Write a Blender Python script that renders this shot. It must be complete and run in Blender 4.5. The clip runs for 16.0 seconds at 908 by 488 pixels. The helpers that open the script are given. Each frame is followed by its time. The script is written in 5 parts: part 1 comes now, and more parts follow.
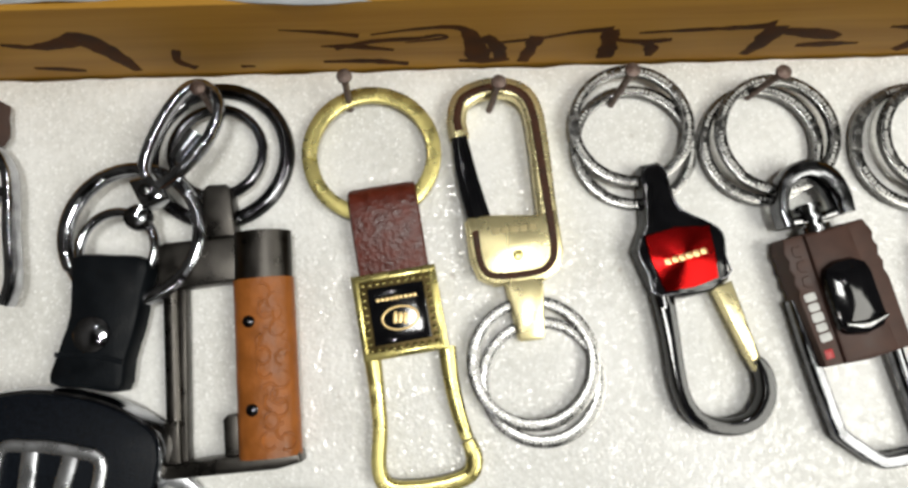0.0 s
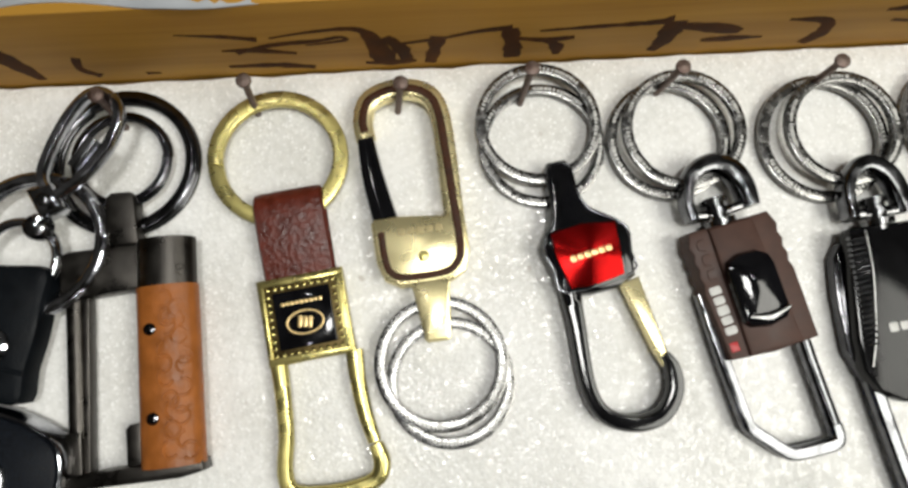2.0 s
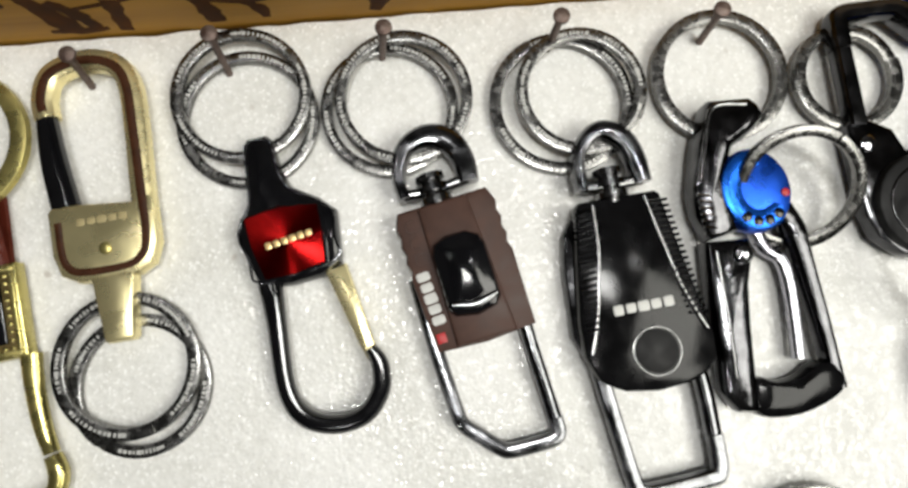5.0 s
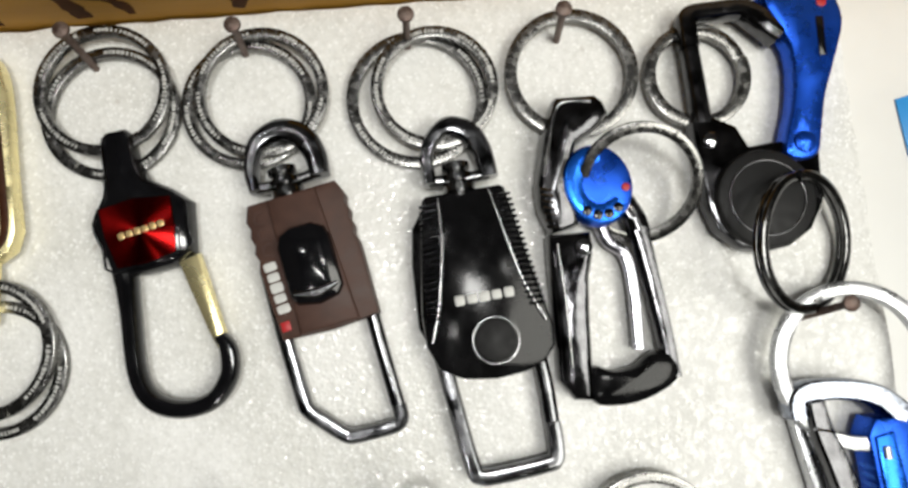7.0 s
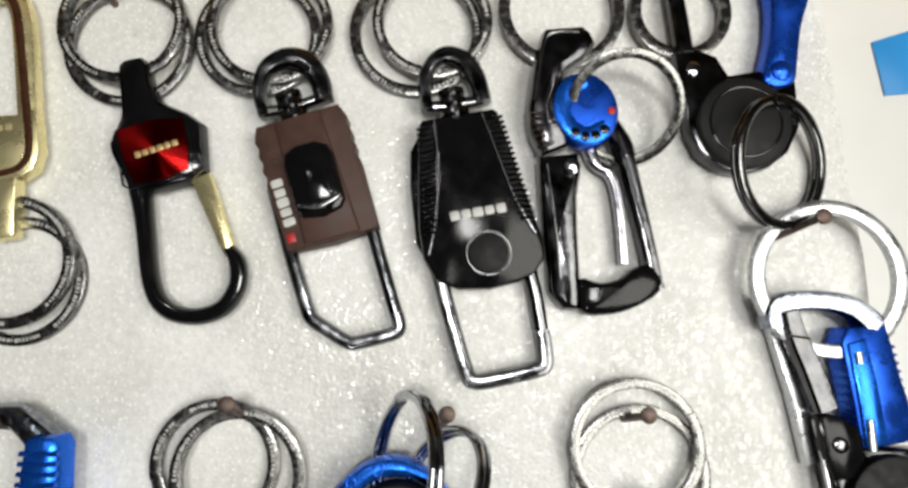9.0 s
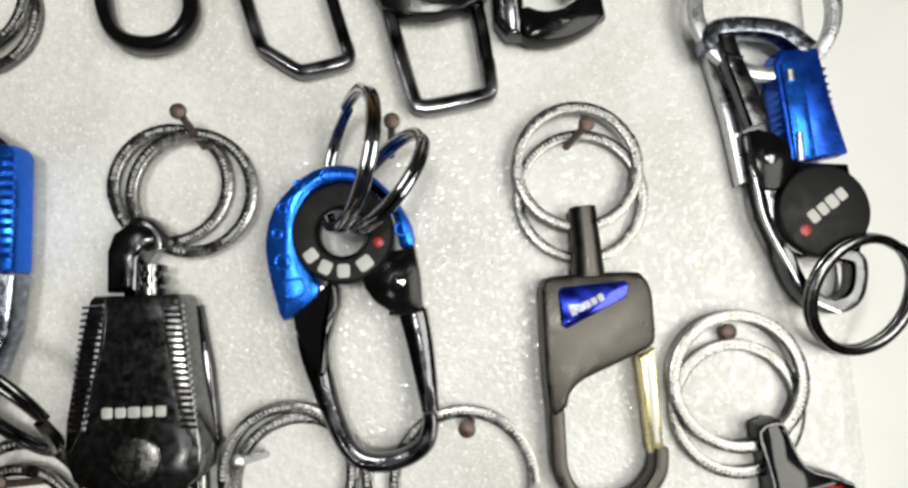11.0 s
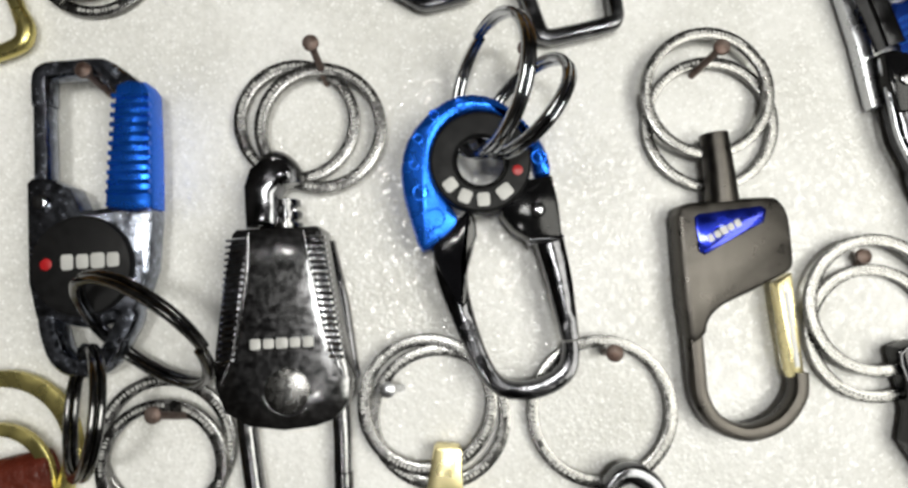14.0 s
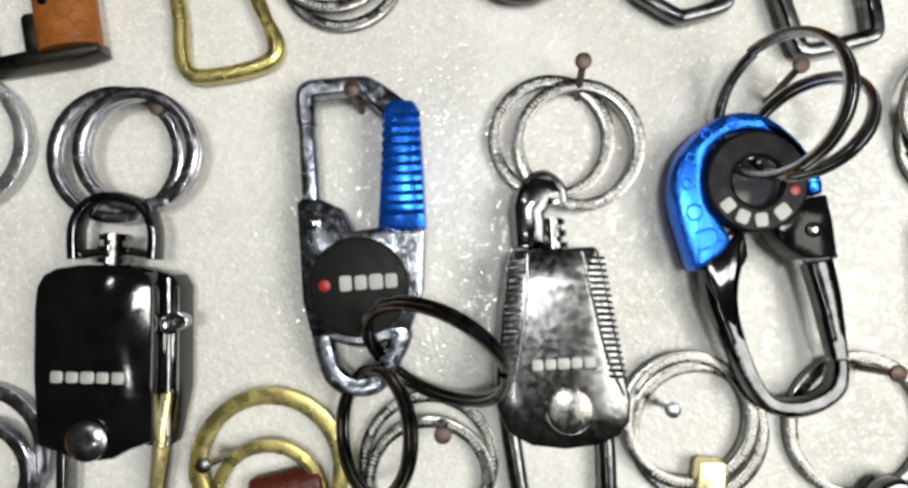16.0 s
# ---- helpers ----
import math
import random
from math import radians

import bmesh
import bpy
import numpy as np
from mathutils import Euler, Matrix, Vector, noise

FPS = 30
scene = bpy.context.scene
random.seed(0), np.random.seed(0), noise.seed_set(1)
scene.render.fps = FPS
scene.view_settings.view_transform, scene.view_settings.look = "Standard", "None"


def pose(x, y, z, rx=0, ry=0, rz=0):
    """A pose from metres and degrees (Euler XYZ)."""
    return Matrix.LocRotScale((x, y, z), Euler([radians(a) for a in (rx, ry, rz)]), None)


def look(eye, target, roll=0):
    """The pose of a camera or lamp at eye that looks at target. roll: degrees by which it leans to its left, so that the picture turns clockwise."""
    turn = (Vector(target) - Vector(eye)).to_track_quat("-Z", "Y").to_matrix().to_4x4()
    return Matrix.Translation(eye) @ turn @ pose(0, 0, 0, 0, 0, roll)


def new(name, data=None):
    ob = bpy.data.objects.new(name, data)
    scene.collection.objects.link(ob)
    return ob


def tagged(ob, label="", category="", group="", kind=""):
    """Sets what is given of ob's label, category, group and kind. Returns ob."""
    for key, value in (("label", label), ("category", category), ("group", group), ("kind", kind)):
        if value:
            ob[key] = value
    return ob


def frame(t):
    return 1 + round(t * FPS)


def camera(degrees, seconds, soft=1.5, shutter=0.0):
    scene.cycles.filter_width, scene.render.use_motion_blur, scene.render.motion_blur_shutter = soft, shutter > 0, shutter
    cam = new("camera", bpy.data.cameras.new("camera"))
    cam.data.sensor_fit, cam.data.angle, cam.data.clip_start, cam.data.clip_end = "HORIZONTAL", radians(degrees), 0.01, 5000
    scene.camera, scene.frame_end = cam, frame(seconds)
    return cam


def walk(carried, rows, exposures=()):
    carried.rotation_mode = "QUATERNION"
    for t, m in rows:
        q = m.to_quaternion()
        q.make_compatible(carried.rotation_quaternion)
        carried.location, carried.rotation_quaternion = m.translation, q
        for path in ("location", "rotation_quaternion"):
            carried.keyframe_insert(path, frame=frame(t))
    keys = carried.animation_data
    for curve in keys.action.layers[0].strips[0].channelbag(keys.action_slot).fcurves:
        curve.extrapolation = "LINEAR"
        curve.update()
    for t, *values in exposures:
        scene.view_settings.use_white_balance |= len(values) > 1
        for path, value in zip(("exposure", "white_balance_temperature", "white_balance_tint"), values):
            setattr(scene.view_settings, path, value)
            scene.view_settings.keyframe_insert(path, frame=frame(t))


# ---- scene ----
cam = camera(71.8, 16.0, soft=2.8)
PATH = [
    (0, -0.00278, -0.00216, 0.13036, 9.17, -0.43, 4.86),
    (0.5, 0.00072, -0.00158, 0.12996, 8.97, -0.53, 4.48),
    (1, 0.00397, -0.00200, 0.13001, 9.03, -0.60, 4.29),
    (1.5, 0.00970, -0.00213, 0.13004, 9.46, -0.72, 3.86),
    (2, 0.01516, -0.00184, 0.12982, 9.77, -0.72, 3.40),
    (2.5, 0.02334, 0.00132, 0.12600, 9.85, -0.94, 3.37),
    (3, 0.03682, 0.00468, 0.12177, 9.02, -0.38, 2.76),
    (3.5, 0.04157, 0.00335, 0.12193, 9.02, -0.59, 2.60),
    (4, 0.05087, 0.00086, 0.12183, 9.63, -1.01, 2.43),
    (4.5, 0.06003, 0.00228, 0.12006, 9.04, -1.22, 2.21),
    (5, 0.07136, 0.00571, 0.11925, 6.89, -1.02, 1.62),
    (5.2, 0.07452, 0.00623, 0.11925, 6.89, -1.02, 1.62),
    (7.5, 0.10235, 0.00450, 0.12493, 6.79, -0.85, 2.35),
    (8, 0.10145, 0.00365, 0.12672, 6.82, -1.10, 2.64),
    (8.5, 0.10266, -0.00150, 0.12704, 7.05, -0.61, 2.44),
    (9, 0.10264, -0.01365, 0.12787, 7.65, -0.49, 2.32),
    (9.5, 0.10074, -0.02818, 0.12805, 6.79, -0.45, 2.14),
    (10, 0.10417, -0.04277, 0.12747, 5.60, -1.21, 2.53),
    (10.2, 0.10853, -0.04718, 0.12747, 5.60, -1.21, 2.53),
    (12.3, 0.11572, -0.07667, 0.12444, 5.23, -0.49, 1.10),
    (12.5, 0.11235, -0.07597, 0.12444, 5.23, -0.49, 1.10),
    (13, 0.10362, -0.07547, 0.12479, 4.87, -0.08, 1.16),
    (13.5, 0.09614, -0.07528, 0.12494, 4.60, -0.26, 1.09),
    (14, 0.08992, -0.07404, 0.12480, 4.04, -0.25, 0.93),
    (14.5, 0.07727, -0.07037, 0.12434, 3.31, -0.07, 0.95),
    (15, 0.06428, -0.06541, 0.12284, 2.59, 0.21, 0.75),
    (15.5, 0.05319, -0.06653, 0.12401, 2.00, 0.06, 0.74),
    (16, 0.03960, -0.06611, 0.12519, 1.57, -0.08, 0.81),
]
walk(cam, [(t, pose(x, y, z, rx, ry, rz)) for t, x, y, z, rx, ry, rz in PATH],
     [(0.0, -0.08), (4.0, -0.09), (8.0, -0.21), (12.5, -0.28), (14.5, -0.18), (16.0, -0.14)])

# ---- world and light ----
world = bpy.data.worlds.new("shop_dim_air")
scene.world = world
world.use_nodes = True
world.node_tree.nodes["Background"].inputs[0].default_value = (0.75, 0.80, 0.9, 1)
world.node_tree.nodes["Background"].inputs[1].default_value = 0.03


def area_lamp(name, eye, target, sx, sy, watts, colour):
    data = bpy.data.lights.new(name, "AREA")
    data.shape, data.size, data.size_y, data.energy, data.color = "RECTANGLE", sx, sy, watts, colour
    ob = new(name, data)
    ob.matrix_world = look(eye, target)
    return ob


# Unseen fixed lamp overhead, standing in for a torch beside the lens.
area_lamp("torch_stand_in_light", (0.10, 0.02, 1.95), (0.10, 0.0, 0.0), 0.34, 0.26, 15.2, (0.99, 0.985, 0.945))
# Added side lamp, no source seen; it brightens the foam towards the right.
area_lamp("added_side_light", (0.45, -0.08, 0.60), (0.14, -0.02, 0.0), 0.44, 0.32, 4.2, (0.99, 0.975, 0.89))

# Small added lamps, unseen, that put white specks into the chrome reflections.
for lx, ly in ((-0.55, 0.50), (0.62, 0.46), (-0.20, -0.62)):
    area_lamp("added_glint_light", (lx, ly, 1.94), (0.08, 0.0, 0.0), 0.05, 0.05, 1.2, (1.0, 0.98, 0.95)).data.shape = "DISK"

# ---- materials ----


def material(name, base, rough=0.5, metal=0.0, spot=0.15, spot_scale=300.0, bump=0.0, bump_scale=2500.0, coat=0.0, rough_var=0.1, aniso=0.0, second=None, spec=0.5):
    """A surface with variation at two scales: broad smudges and fine grain."""
    m = bpy.data.materials.new(name)
    m.use_nodes = True
    nt = m.node_tree
    b = nt.nodes["Principled BSDF"]
    co = nt.nodes.new("ShaderNodeTexCoord")
    n1 = nt.nodes.new("ShaderNodeTexNoise")
    n1.inputs["Scale"].default_value, n1.inputs["Detail"].default_value = spot_scale, 4
    n2 = nt.nodes.new("ShaderNodeTexNoise")
    n2.inputs["Scale"].default_value, n2.inputs["Detail"].default_value = bump_scale, 3
    nt.links.new(co.outputs["Object"], n1.inputs["Vector"])
    nt.links.new(co.outputs["Object"], n2.inputs["Vector"])
    ramp = nt.nodes.new("ShaderNodeValToRGB")
    ramp.color_ramp.elements[0].position, ramp.color_ramp.elements[1].position = 0.35, 0.68
    dark = second or tuple(c * (1 - spot) for c in base)
    light = tuple(min(1, c * (1 + spot * 0.5)) for c in base)
    ramp.color_ramp.elements[0].color, ramp.color_ramp.elements[1].color = (*dark, 1), (*light, 1)
    nt.links.new(n1.outputs[0], ramp.inputs[0])
    nt.links.new(ramp.outputs[0], b.inputs["Base Color"])
    mr = nt.nodes.new("ShaderNodeMapRange")
    mr.inputs[1].default_value, mr.inputs[2].default_value = 0.3, 0.7
    mr.inputs[3].default_value, mr.inputs[4].default_value = max(0.02, rough - rough_var), min(1, rough + rough_var)
    nt.links.new(n1.outputs[0], mr.inputs[0])
    nt.links.new(mr.outputs[0], b.inputs["Roughness"])
    b.inputs["Metallic"].default_value = metal
    b.inputs["Specular IOR Level"].default_value = spec
    b.inputs["Coat Weight"].default_value = coat
    b.inputs["Coat Roughness"].default_value = 0.05
    if bump:
        bp = nt.nodes.new("ShaderNodeBump")
        bp.inputs["Strength"].default_value, bp.inputs["Distance"].default_value = bump, 0.0003
        nt.links.new(n2.outputs[0], bp.inputs["Height"])
        nt.links.new(bp.outputs[0], b.inputs["Normal"])
    if aniso:
        b.inputs["Anisotropic"].default_value, b.inputs["Anisotropic Rotation"].default_value = aniso, 0.25
        tg = nt.nodes.new("ShaderNodeTangent")
        tg.direction_type, tg.axis = "RADIAL", "Z"
        nt.links.new(tg.outputs[0], b.inputs["Tangent"])
    return m


CHROME = material("polished_chrome", (0.48, 0.49, 0.52), 0.12, 1.0, 0.35, 260, 0.35, 420, rough_var=0.08)
STEEL = material("nickel_ring_steel", (0.19, 0.188, 0.182), 0.25, 1.0, 0.15, 700, 0.15, 900)
DARK_CHROME = material("black_chrome", (0.085, 0.085, 0.09), 0.14, 1.0, 0.3, 300, 0.3, 380, rough_var=0.07)
SMOKE = material("smoked_steel", (0.175, 0.175, 0.178), 0.18, 1.0, 0.35, 900, 0.08, 450, rough_var=0.05)
MID_CHROME = material("dark_smoked_chrome", (0.15, 0.152, 0.16), 0.15, 1.0, 0.4, 300, 0.28, 260, rough_var=0.08)
BLOTCHED = material("blotched_bright_steel", (0.26, 0.28, 0.33), 0.2, 1.0, 0.5, 650, 0.28, 420, rough_var=0.1)
GUNMETAL = material("brushed_gunmetal", (0.066, 0.061, 0.055), 0.34, 1.0, 0.2, 300, 0.12, 3000)
BLACK = material("black_lacquer", (0.005, 0.005, 0.006), 0.10, 0.0, 0.3, 200, 0.06, 600, coat=0.1, rough_var=0.03, spec=0.35)
SCUFFED = material("scuffed_black_lacquer", (0.005, 0.005, 0.0055), 0.13, 0.0, 0.3, 260, 0.03, 1500, rough_var=0.05, spec=0.2)
RUBBER = material("black_rubber", (0.006, 0.006, 0.0065), 0.55, 0.0, 0.3, 500, 0.15, 4000, spec=0.25)
BRASS = material("antique_brass", (0.54, 0.47, 0.175), 0.28, 0.9, 0.12, 250, 0.06, 1500)
GOLD = material("satin_gold", (0.86, 0.76, 0.42), 0.28, 0.85, 0.05, 250, 0.03, 4000, rough_var=0.05)
BROWN_ENAMEL = material("brown_enamel", (0.05, 0.016, 0.005), 0.5, 0.0, 0.3, 400, spec=0.2)
BROWN_PLASTIC = material("matt_brown_plastic", (0.072, 0.037, 0.028), 0.52, 0.0, 0.2, 300, 0.10, 4000, spec=0.3)
LEATHER = material("cognac_leather", (0.105, 0.017, 0.008), 0.36, 0.0, 0.35, 350, 0.9, 900, spec=0.45)
TAN = material("tan_embossed_leather", (0.34, 0.108, 0.020), 0.46, 0.0, 0.25, 250, 0.8, 420, spec=0.35)
NAVY = material("black_navy_leather", (0.0045, 0.006, 0.008), 0.45, 0.0, 0.3, 250, 0.2, 1800, spec=0.12)
BLUE = material("blue_anodised_metal", (0.012, 0.14, 0.74), 0.26, 0.8, 0.06, 250, 0.06, 2000)
BLUE_GLOSS = material("blue_foil_enamel", (0.006, 0.018, 0.30), 0.2, 0.8, 0.3, 300, 0.02, 2000, coat=0.5)
RED = material("red_spun_foil", (0.21, 0.004, 0.004), 0.24, 1.0, 0.08, 900, aniso=0.95, rough_var=0.01)
BRASS_DARK = material("darker_brass", (0.11, 0.08, 0.03), 0.45, 0.9, 0.3, 500, 0.2, 2500)
RED_PAINT = material("red_paint", (0.45, 0.012, 0.015), 0.4)
WHITE_PAINT = material("white_print", (0.60, 0.60, 0.58), 0.5, 0.0, 0.1)
GOLD_PRINT = material("gold_print", (0.75, 0.55, 0.25), 0.35, 0.6)
GREY_PRINT = material("grey_engraving", (0.55, 0.55, 0.53), 0.5, 0.2)
RUST = material("rusty_nail_steel", (0.16, 0.125, 0.11), 0.5, 0.7, 0.5, 600, 0.4, 2500, second=(0.10, 0.062, 0.05))
REMOTE = material("speckled_navy_plastic", (0.004, 0.006, 0.010), 0.45, 0.0, 0.5, 1800, 0.25, 3500, spec=0.14)
GREY_BAG = material("grey_plastic_film", (0.45, 0.47, 0.50), 0.25, 0.0, 0.2, 60, 0.3, 200)
LAVENDER_STEEL = material("pale_lavender_steel", (0.40, 0.395, 0.44), 0.22, 1.0, 0.2, 500, 0.12, 600)
GOLD_ENGRAVED = material("engraved_gold", (0.42, 0.35, 0.18), 0.6, 0.3)
SATIN_SILVER = material("satin_silver", (0.55, 0.56, 0.58), 0.30, 0.9, 0.12, 300, 0.2, 700)
BLUE_DEEP = material("deep_blue_anodised_metal", (0.01, 0.085, 0.58), 0.3, 0.8, 0.1, 250, 0.06, 2000)
PALE_SHEET = material("white_paper_sheet", (0.82, 0.82, 0.80), 0.6, 0.0, 0.06, 25, 0.1, 600)
BLUE_TAPE = material("blue_paper", (0.015, 0.27, 0.68), 0.55, 0.0, 0.08, 80)
WALL_PAINT = material("dark_surround_paint", (0.055, 0.05, 0.045), 0.8, 0.0, 0.1, 3)
DARK_TABLE = material("dark_table_laminate", (0.08, 0.065, 0.05), 0.45, 0.0, 0.2, 20)
BROWN_INK = material("dark_brown_ink", (0.080, 0.030, 0.009), 0.7, 0.0, 0.4, 160, spec=0.1)
CARD = material("raw_cardboard", (0.42, 0.29, 0.15), 0.8, 0.0, 0.15, 90, 0.2, 900)


def foam_material():
    """White expanded foam: fused beads of about a millimetre, some glints on their skins painted pale."""
    m = bpy.data.materials.new("white_bead_foam")
    m.use_nodes = True
    nt = m.node_tree
    b = nt.nodes["Principled BSDF"]
    co = nt.nodes.new("ShaderNodeTexCoord")
    vo = nt.nodes.new("ShaderNodeTexVoronoi")
    vo.inputs["Scale"].default_value = 1100
    fine = nt.nodes.new("ShaderNodeTexNoise")
    fine.inputs["Scale"].default_value, fine.inputs["Detail"].default_value = 520, 3
    broad = nt.nodes.new("ShaderNodeTexNoise")
    broad.inputs["Scale"].default_value, broad.inputs["Detail"].default_value = 38, 4
    for n in (vo, fine, broad):
        nt.links.new(co.outputs["Object"], n.inputs["Vector"])
    ramp = nt.nodes.new("ShaderNodeValToRGB")
    ramp.color_ramp.elements[0].position, ramp.color_ramp.elements[1].position = 0.30, 0.68
    ramp.color_ramp.elements[0].color, ramp.color_ramp.elements[1].color = (0.66, 0.655, 0.62, 1), (0.90, 0.897, 0.88, 1)
    mix = nt.nodes.new("ShaderNodeMath")
    mix.operation = "MULTIPLY_ADD"
    mix.inputs[1].default_value = 0.30
    half = nt.nodes.new("ShaderNodeMath")
    half.operation = "MULTIPLY"
    half.inputs[1].default_value = 0.70
    nt.links.new(broad.outputs[0], half.inputs[0])
    nt.links.new(fine.outputs[0], mix.inputs[0])
    nt.links.new(half.outputs[0], mix.inputs[2])
    nt.links.new(mix.outputs[0], ramp.inputs[0])
    # glints painted into the colour: single bead skins much paler than the rest
    glint_cells = nt.nodes.new("ShaderNodeTexVoronoi")
    glint_cells.inputs["Scale"].default_value = 2300
    nt.links.new(co.outputs["Object"], glint_cells.inputs["Vector"])
    pick = nt.nodes.new("ShaderNodeMapRange")
    pick.inputs[1].default_value, pick.inputs[2].default_value = 0.74, 0.86
    nt.links.new(glint_cells.outputs["Color"], pick.inputs[0])
    pale = nt.nodes.new("ShaderNodeMix")
    pale.data_type = "RGBA"
    nt.links.new(pick.outputs[0], pale.inputs["Factor"])
    nt.links.new(ramp.outputs[0], pale.inputs["A"])
    pale.inputs["B"].default_value = (0.955, 0.953, 0.94, 1)
    # sparse grey specks of dirt
    speck = nt.nodes.new("ShaderNodeTexNoise")
    speck.inputs["Scale"].default_value, speck.inputs["Detail"].default_value = 210, 1
    nt.links.new(co.outputs["Object"], speck.inputs["Vector"])
    sr = nt.nodes.new("ShaderNodeMapRange")
    sr.inputs[1].default_value, sr.inputs[2].default_value = 0.77, 0.82
    nt.links.new(speck.outputs[0], sr.inputs[0])
    mc = nt.nodes.new("ShaderNodeMix")
    mc.data_type = "RGBA"
    nt.links.new(sr.outputs[0], mc.inputs["Factor"])
    nt.links.new(pale.outputs["Result"], mc.inputs["A"])
    mc.inputs["B"].default_value = (0.55, 0.52, 0.48, 1)
    nt.links.new(mc.outputs["Result"], b.inputs["Base Color"])
    rr = nt.nodes.new("ShaderNodeMapRange")
    rr.inputs[1].default_value, rr.inputs[2].default_value, rr.inputs[3].default_value, rr.inputs[4].default_value = 0.30, 0.55, 0.07, 0.65
    nt.links.new(vo.outputs["Color"], rr.inputs[0])
    nt.links.new(rr.outputs[0], b.inputs["Roughness"])
    b.inputs["Subsurface Weight"].default_value = 0.0
    add = nt.nodes.new("ShaderNodeMath")
    add.operation = "MULTIPLY_ADD"
    add.inputs[1].default_value = 0.6
    nt.links.new(vo.outputs["Distance"], add.inputs[0])
    nt.links.new(fine.outputs[0], add.inputs[2])
    bp = nt.nodes.new("ShaderNodeBump")
    bp.inputs["Strength"].default_value, bp.inputs["Distance"].default_value = 0.30, 0.0006
    nt.links.new(add.outputs[0], bp.inputs["Height"])
    nt.links.new(bp.outputs[0], b.inputs["Normal"])
    return m


def printed_card_material():
    """Ochre printed card with a faint lengthwise grain."""
    m = bpy.data.materials.new("ochre_printed_card")
    m.use_nodes = True
    nt = m.node_tree
    b = nt.nodes["Principled BSDF"]
    co = nt.nodes.new("ShaderNodeTexCoord")
    mp2 = nt.nodes.new("ShaderNodeMapping")
    mp2.inputs["Scale"].default_value = (12, 1, 260)
    nt.links.new(co.outputs["Object"], mp2.inputs["Vector"])
    grain = nt.nodes.new("ShaderNodeTexNoise")
    grain.inputs["Scale"].default_value, grain.inputs["Detail"].default_value = 1.0, 5
    nt.links.new(mp2.outputs[0], grain.inputs["Vector"])
    r2 = nt.nodes.new("ShaderNodeValToRGB")
    r2.color_ramp.elements[0].position, r2.color_ramp.elements[1].position = 0.3, 0.7
    r2.color_ramp.elements[0].color, r2.color_ramp.elements[1].color = (0.33, 0.158, 0.020, 1), (0.48, 0.256, 0.036, 1)
    nt.links.new(grain.outputs[0], r2.inputs[0])
    nt.links.new(r2.outputs[0], b.inputs["Base Color"])
    b.inputs["Roughness"].default_value, b.inputs["Specular IOR Level"].default_value = 0.6, 0.25
    return m


FOAM, PRINTED = foam_material(), printed_card_material()

# ---- shaping helpers: all shapes in millimetres ----


def part(name, bm, mat, parent=None, label=""):
    bmesh.ops.recalc_face_normals(bm, faces=bm.faces)
    bmesh.ops.scale(bm, vec=(0.001, 0.001, 0.001), verts=bm.verts)
    me = bpy.data.meshes.new(name)
    bm.to_mesh(me)
    bm.free()
    me.materials.append(mat)
    for p in me.polygons:
        p.use_smooth = True
    me.set_sharp_from_angle(angle=radians(38))
    ob = new(name, me)
    if parent:
        ob.parent = parent
    if label:
        ob["label"] = label
    return ob


def thing(name, x, y, rot, label, category, group="", size=1.0, flat=1.0, lift=0.0):
    ob = new(name)
    ob.empty_display_size = 0.005
    ob.matrix_basis = pose(x / 1000, y / 1000, lift / 1000, 0, 0, rot) @ Matrix.Diagonal((size, size, flat, 1))
    return tagged(ob, label, category, group)


def inside(ob, x, y):
    """World millimetres to the thing's own."""
    v = ob.matrix_basis.inverted() @ Vector((x / 1000, y / 1000, 0))
    return v.x * 1000, v.y * 1000


def smooth(points, closed=False, steps=6):
    """A Catmull-Rom curve through the points (any dimension)."""
    p = [np.array(q, float) for q in points]
    n, out = len(p), []
    for i in range(n if closed else n - 1):
        a, b, c, d = (p[(i + k) % n] if closed else p[min(max(i + k, 0), n - 1)] for k in (-1, 0, 1, 2))
        for s in range(steps):
            u = s / steps
            out.append(0.5 * (2 * b + (c - a) * u + (2 * a - 5 * b + 4 * c - d) * u * u + (3 * b - a - 3 * c + d) * u ** 3))
    if not closed:
        out.append(p[-1])
    return out


def offset(loop, d):
    n, out = len(loop), []
    area = sum(loop[i][0] * loop[(i + 1) % n][1] - loop[(i + 1) % n][0] * loop[i][1] for i in range(n))
    sign = 1 if area > 0 else -1
    for i in range(n):
        a, b, c = (np.array(loop[(i + k) % n][:2], float) for k in (-1, 0, 1))
        e, f = b - a, c - b
        e, f = e / (np.linalg.norm(e) + 1e-9), f / (np.linalg.norm(f) + 1e-9)
        nrm = np.array((-e[1] - f[1], e[0] + f[0])) * sign
        nrm /= max(np.linalg.norm(nrm), 0.6)
        out.append(b + nrm * d)
    return out


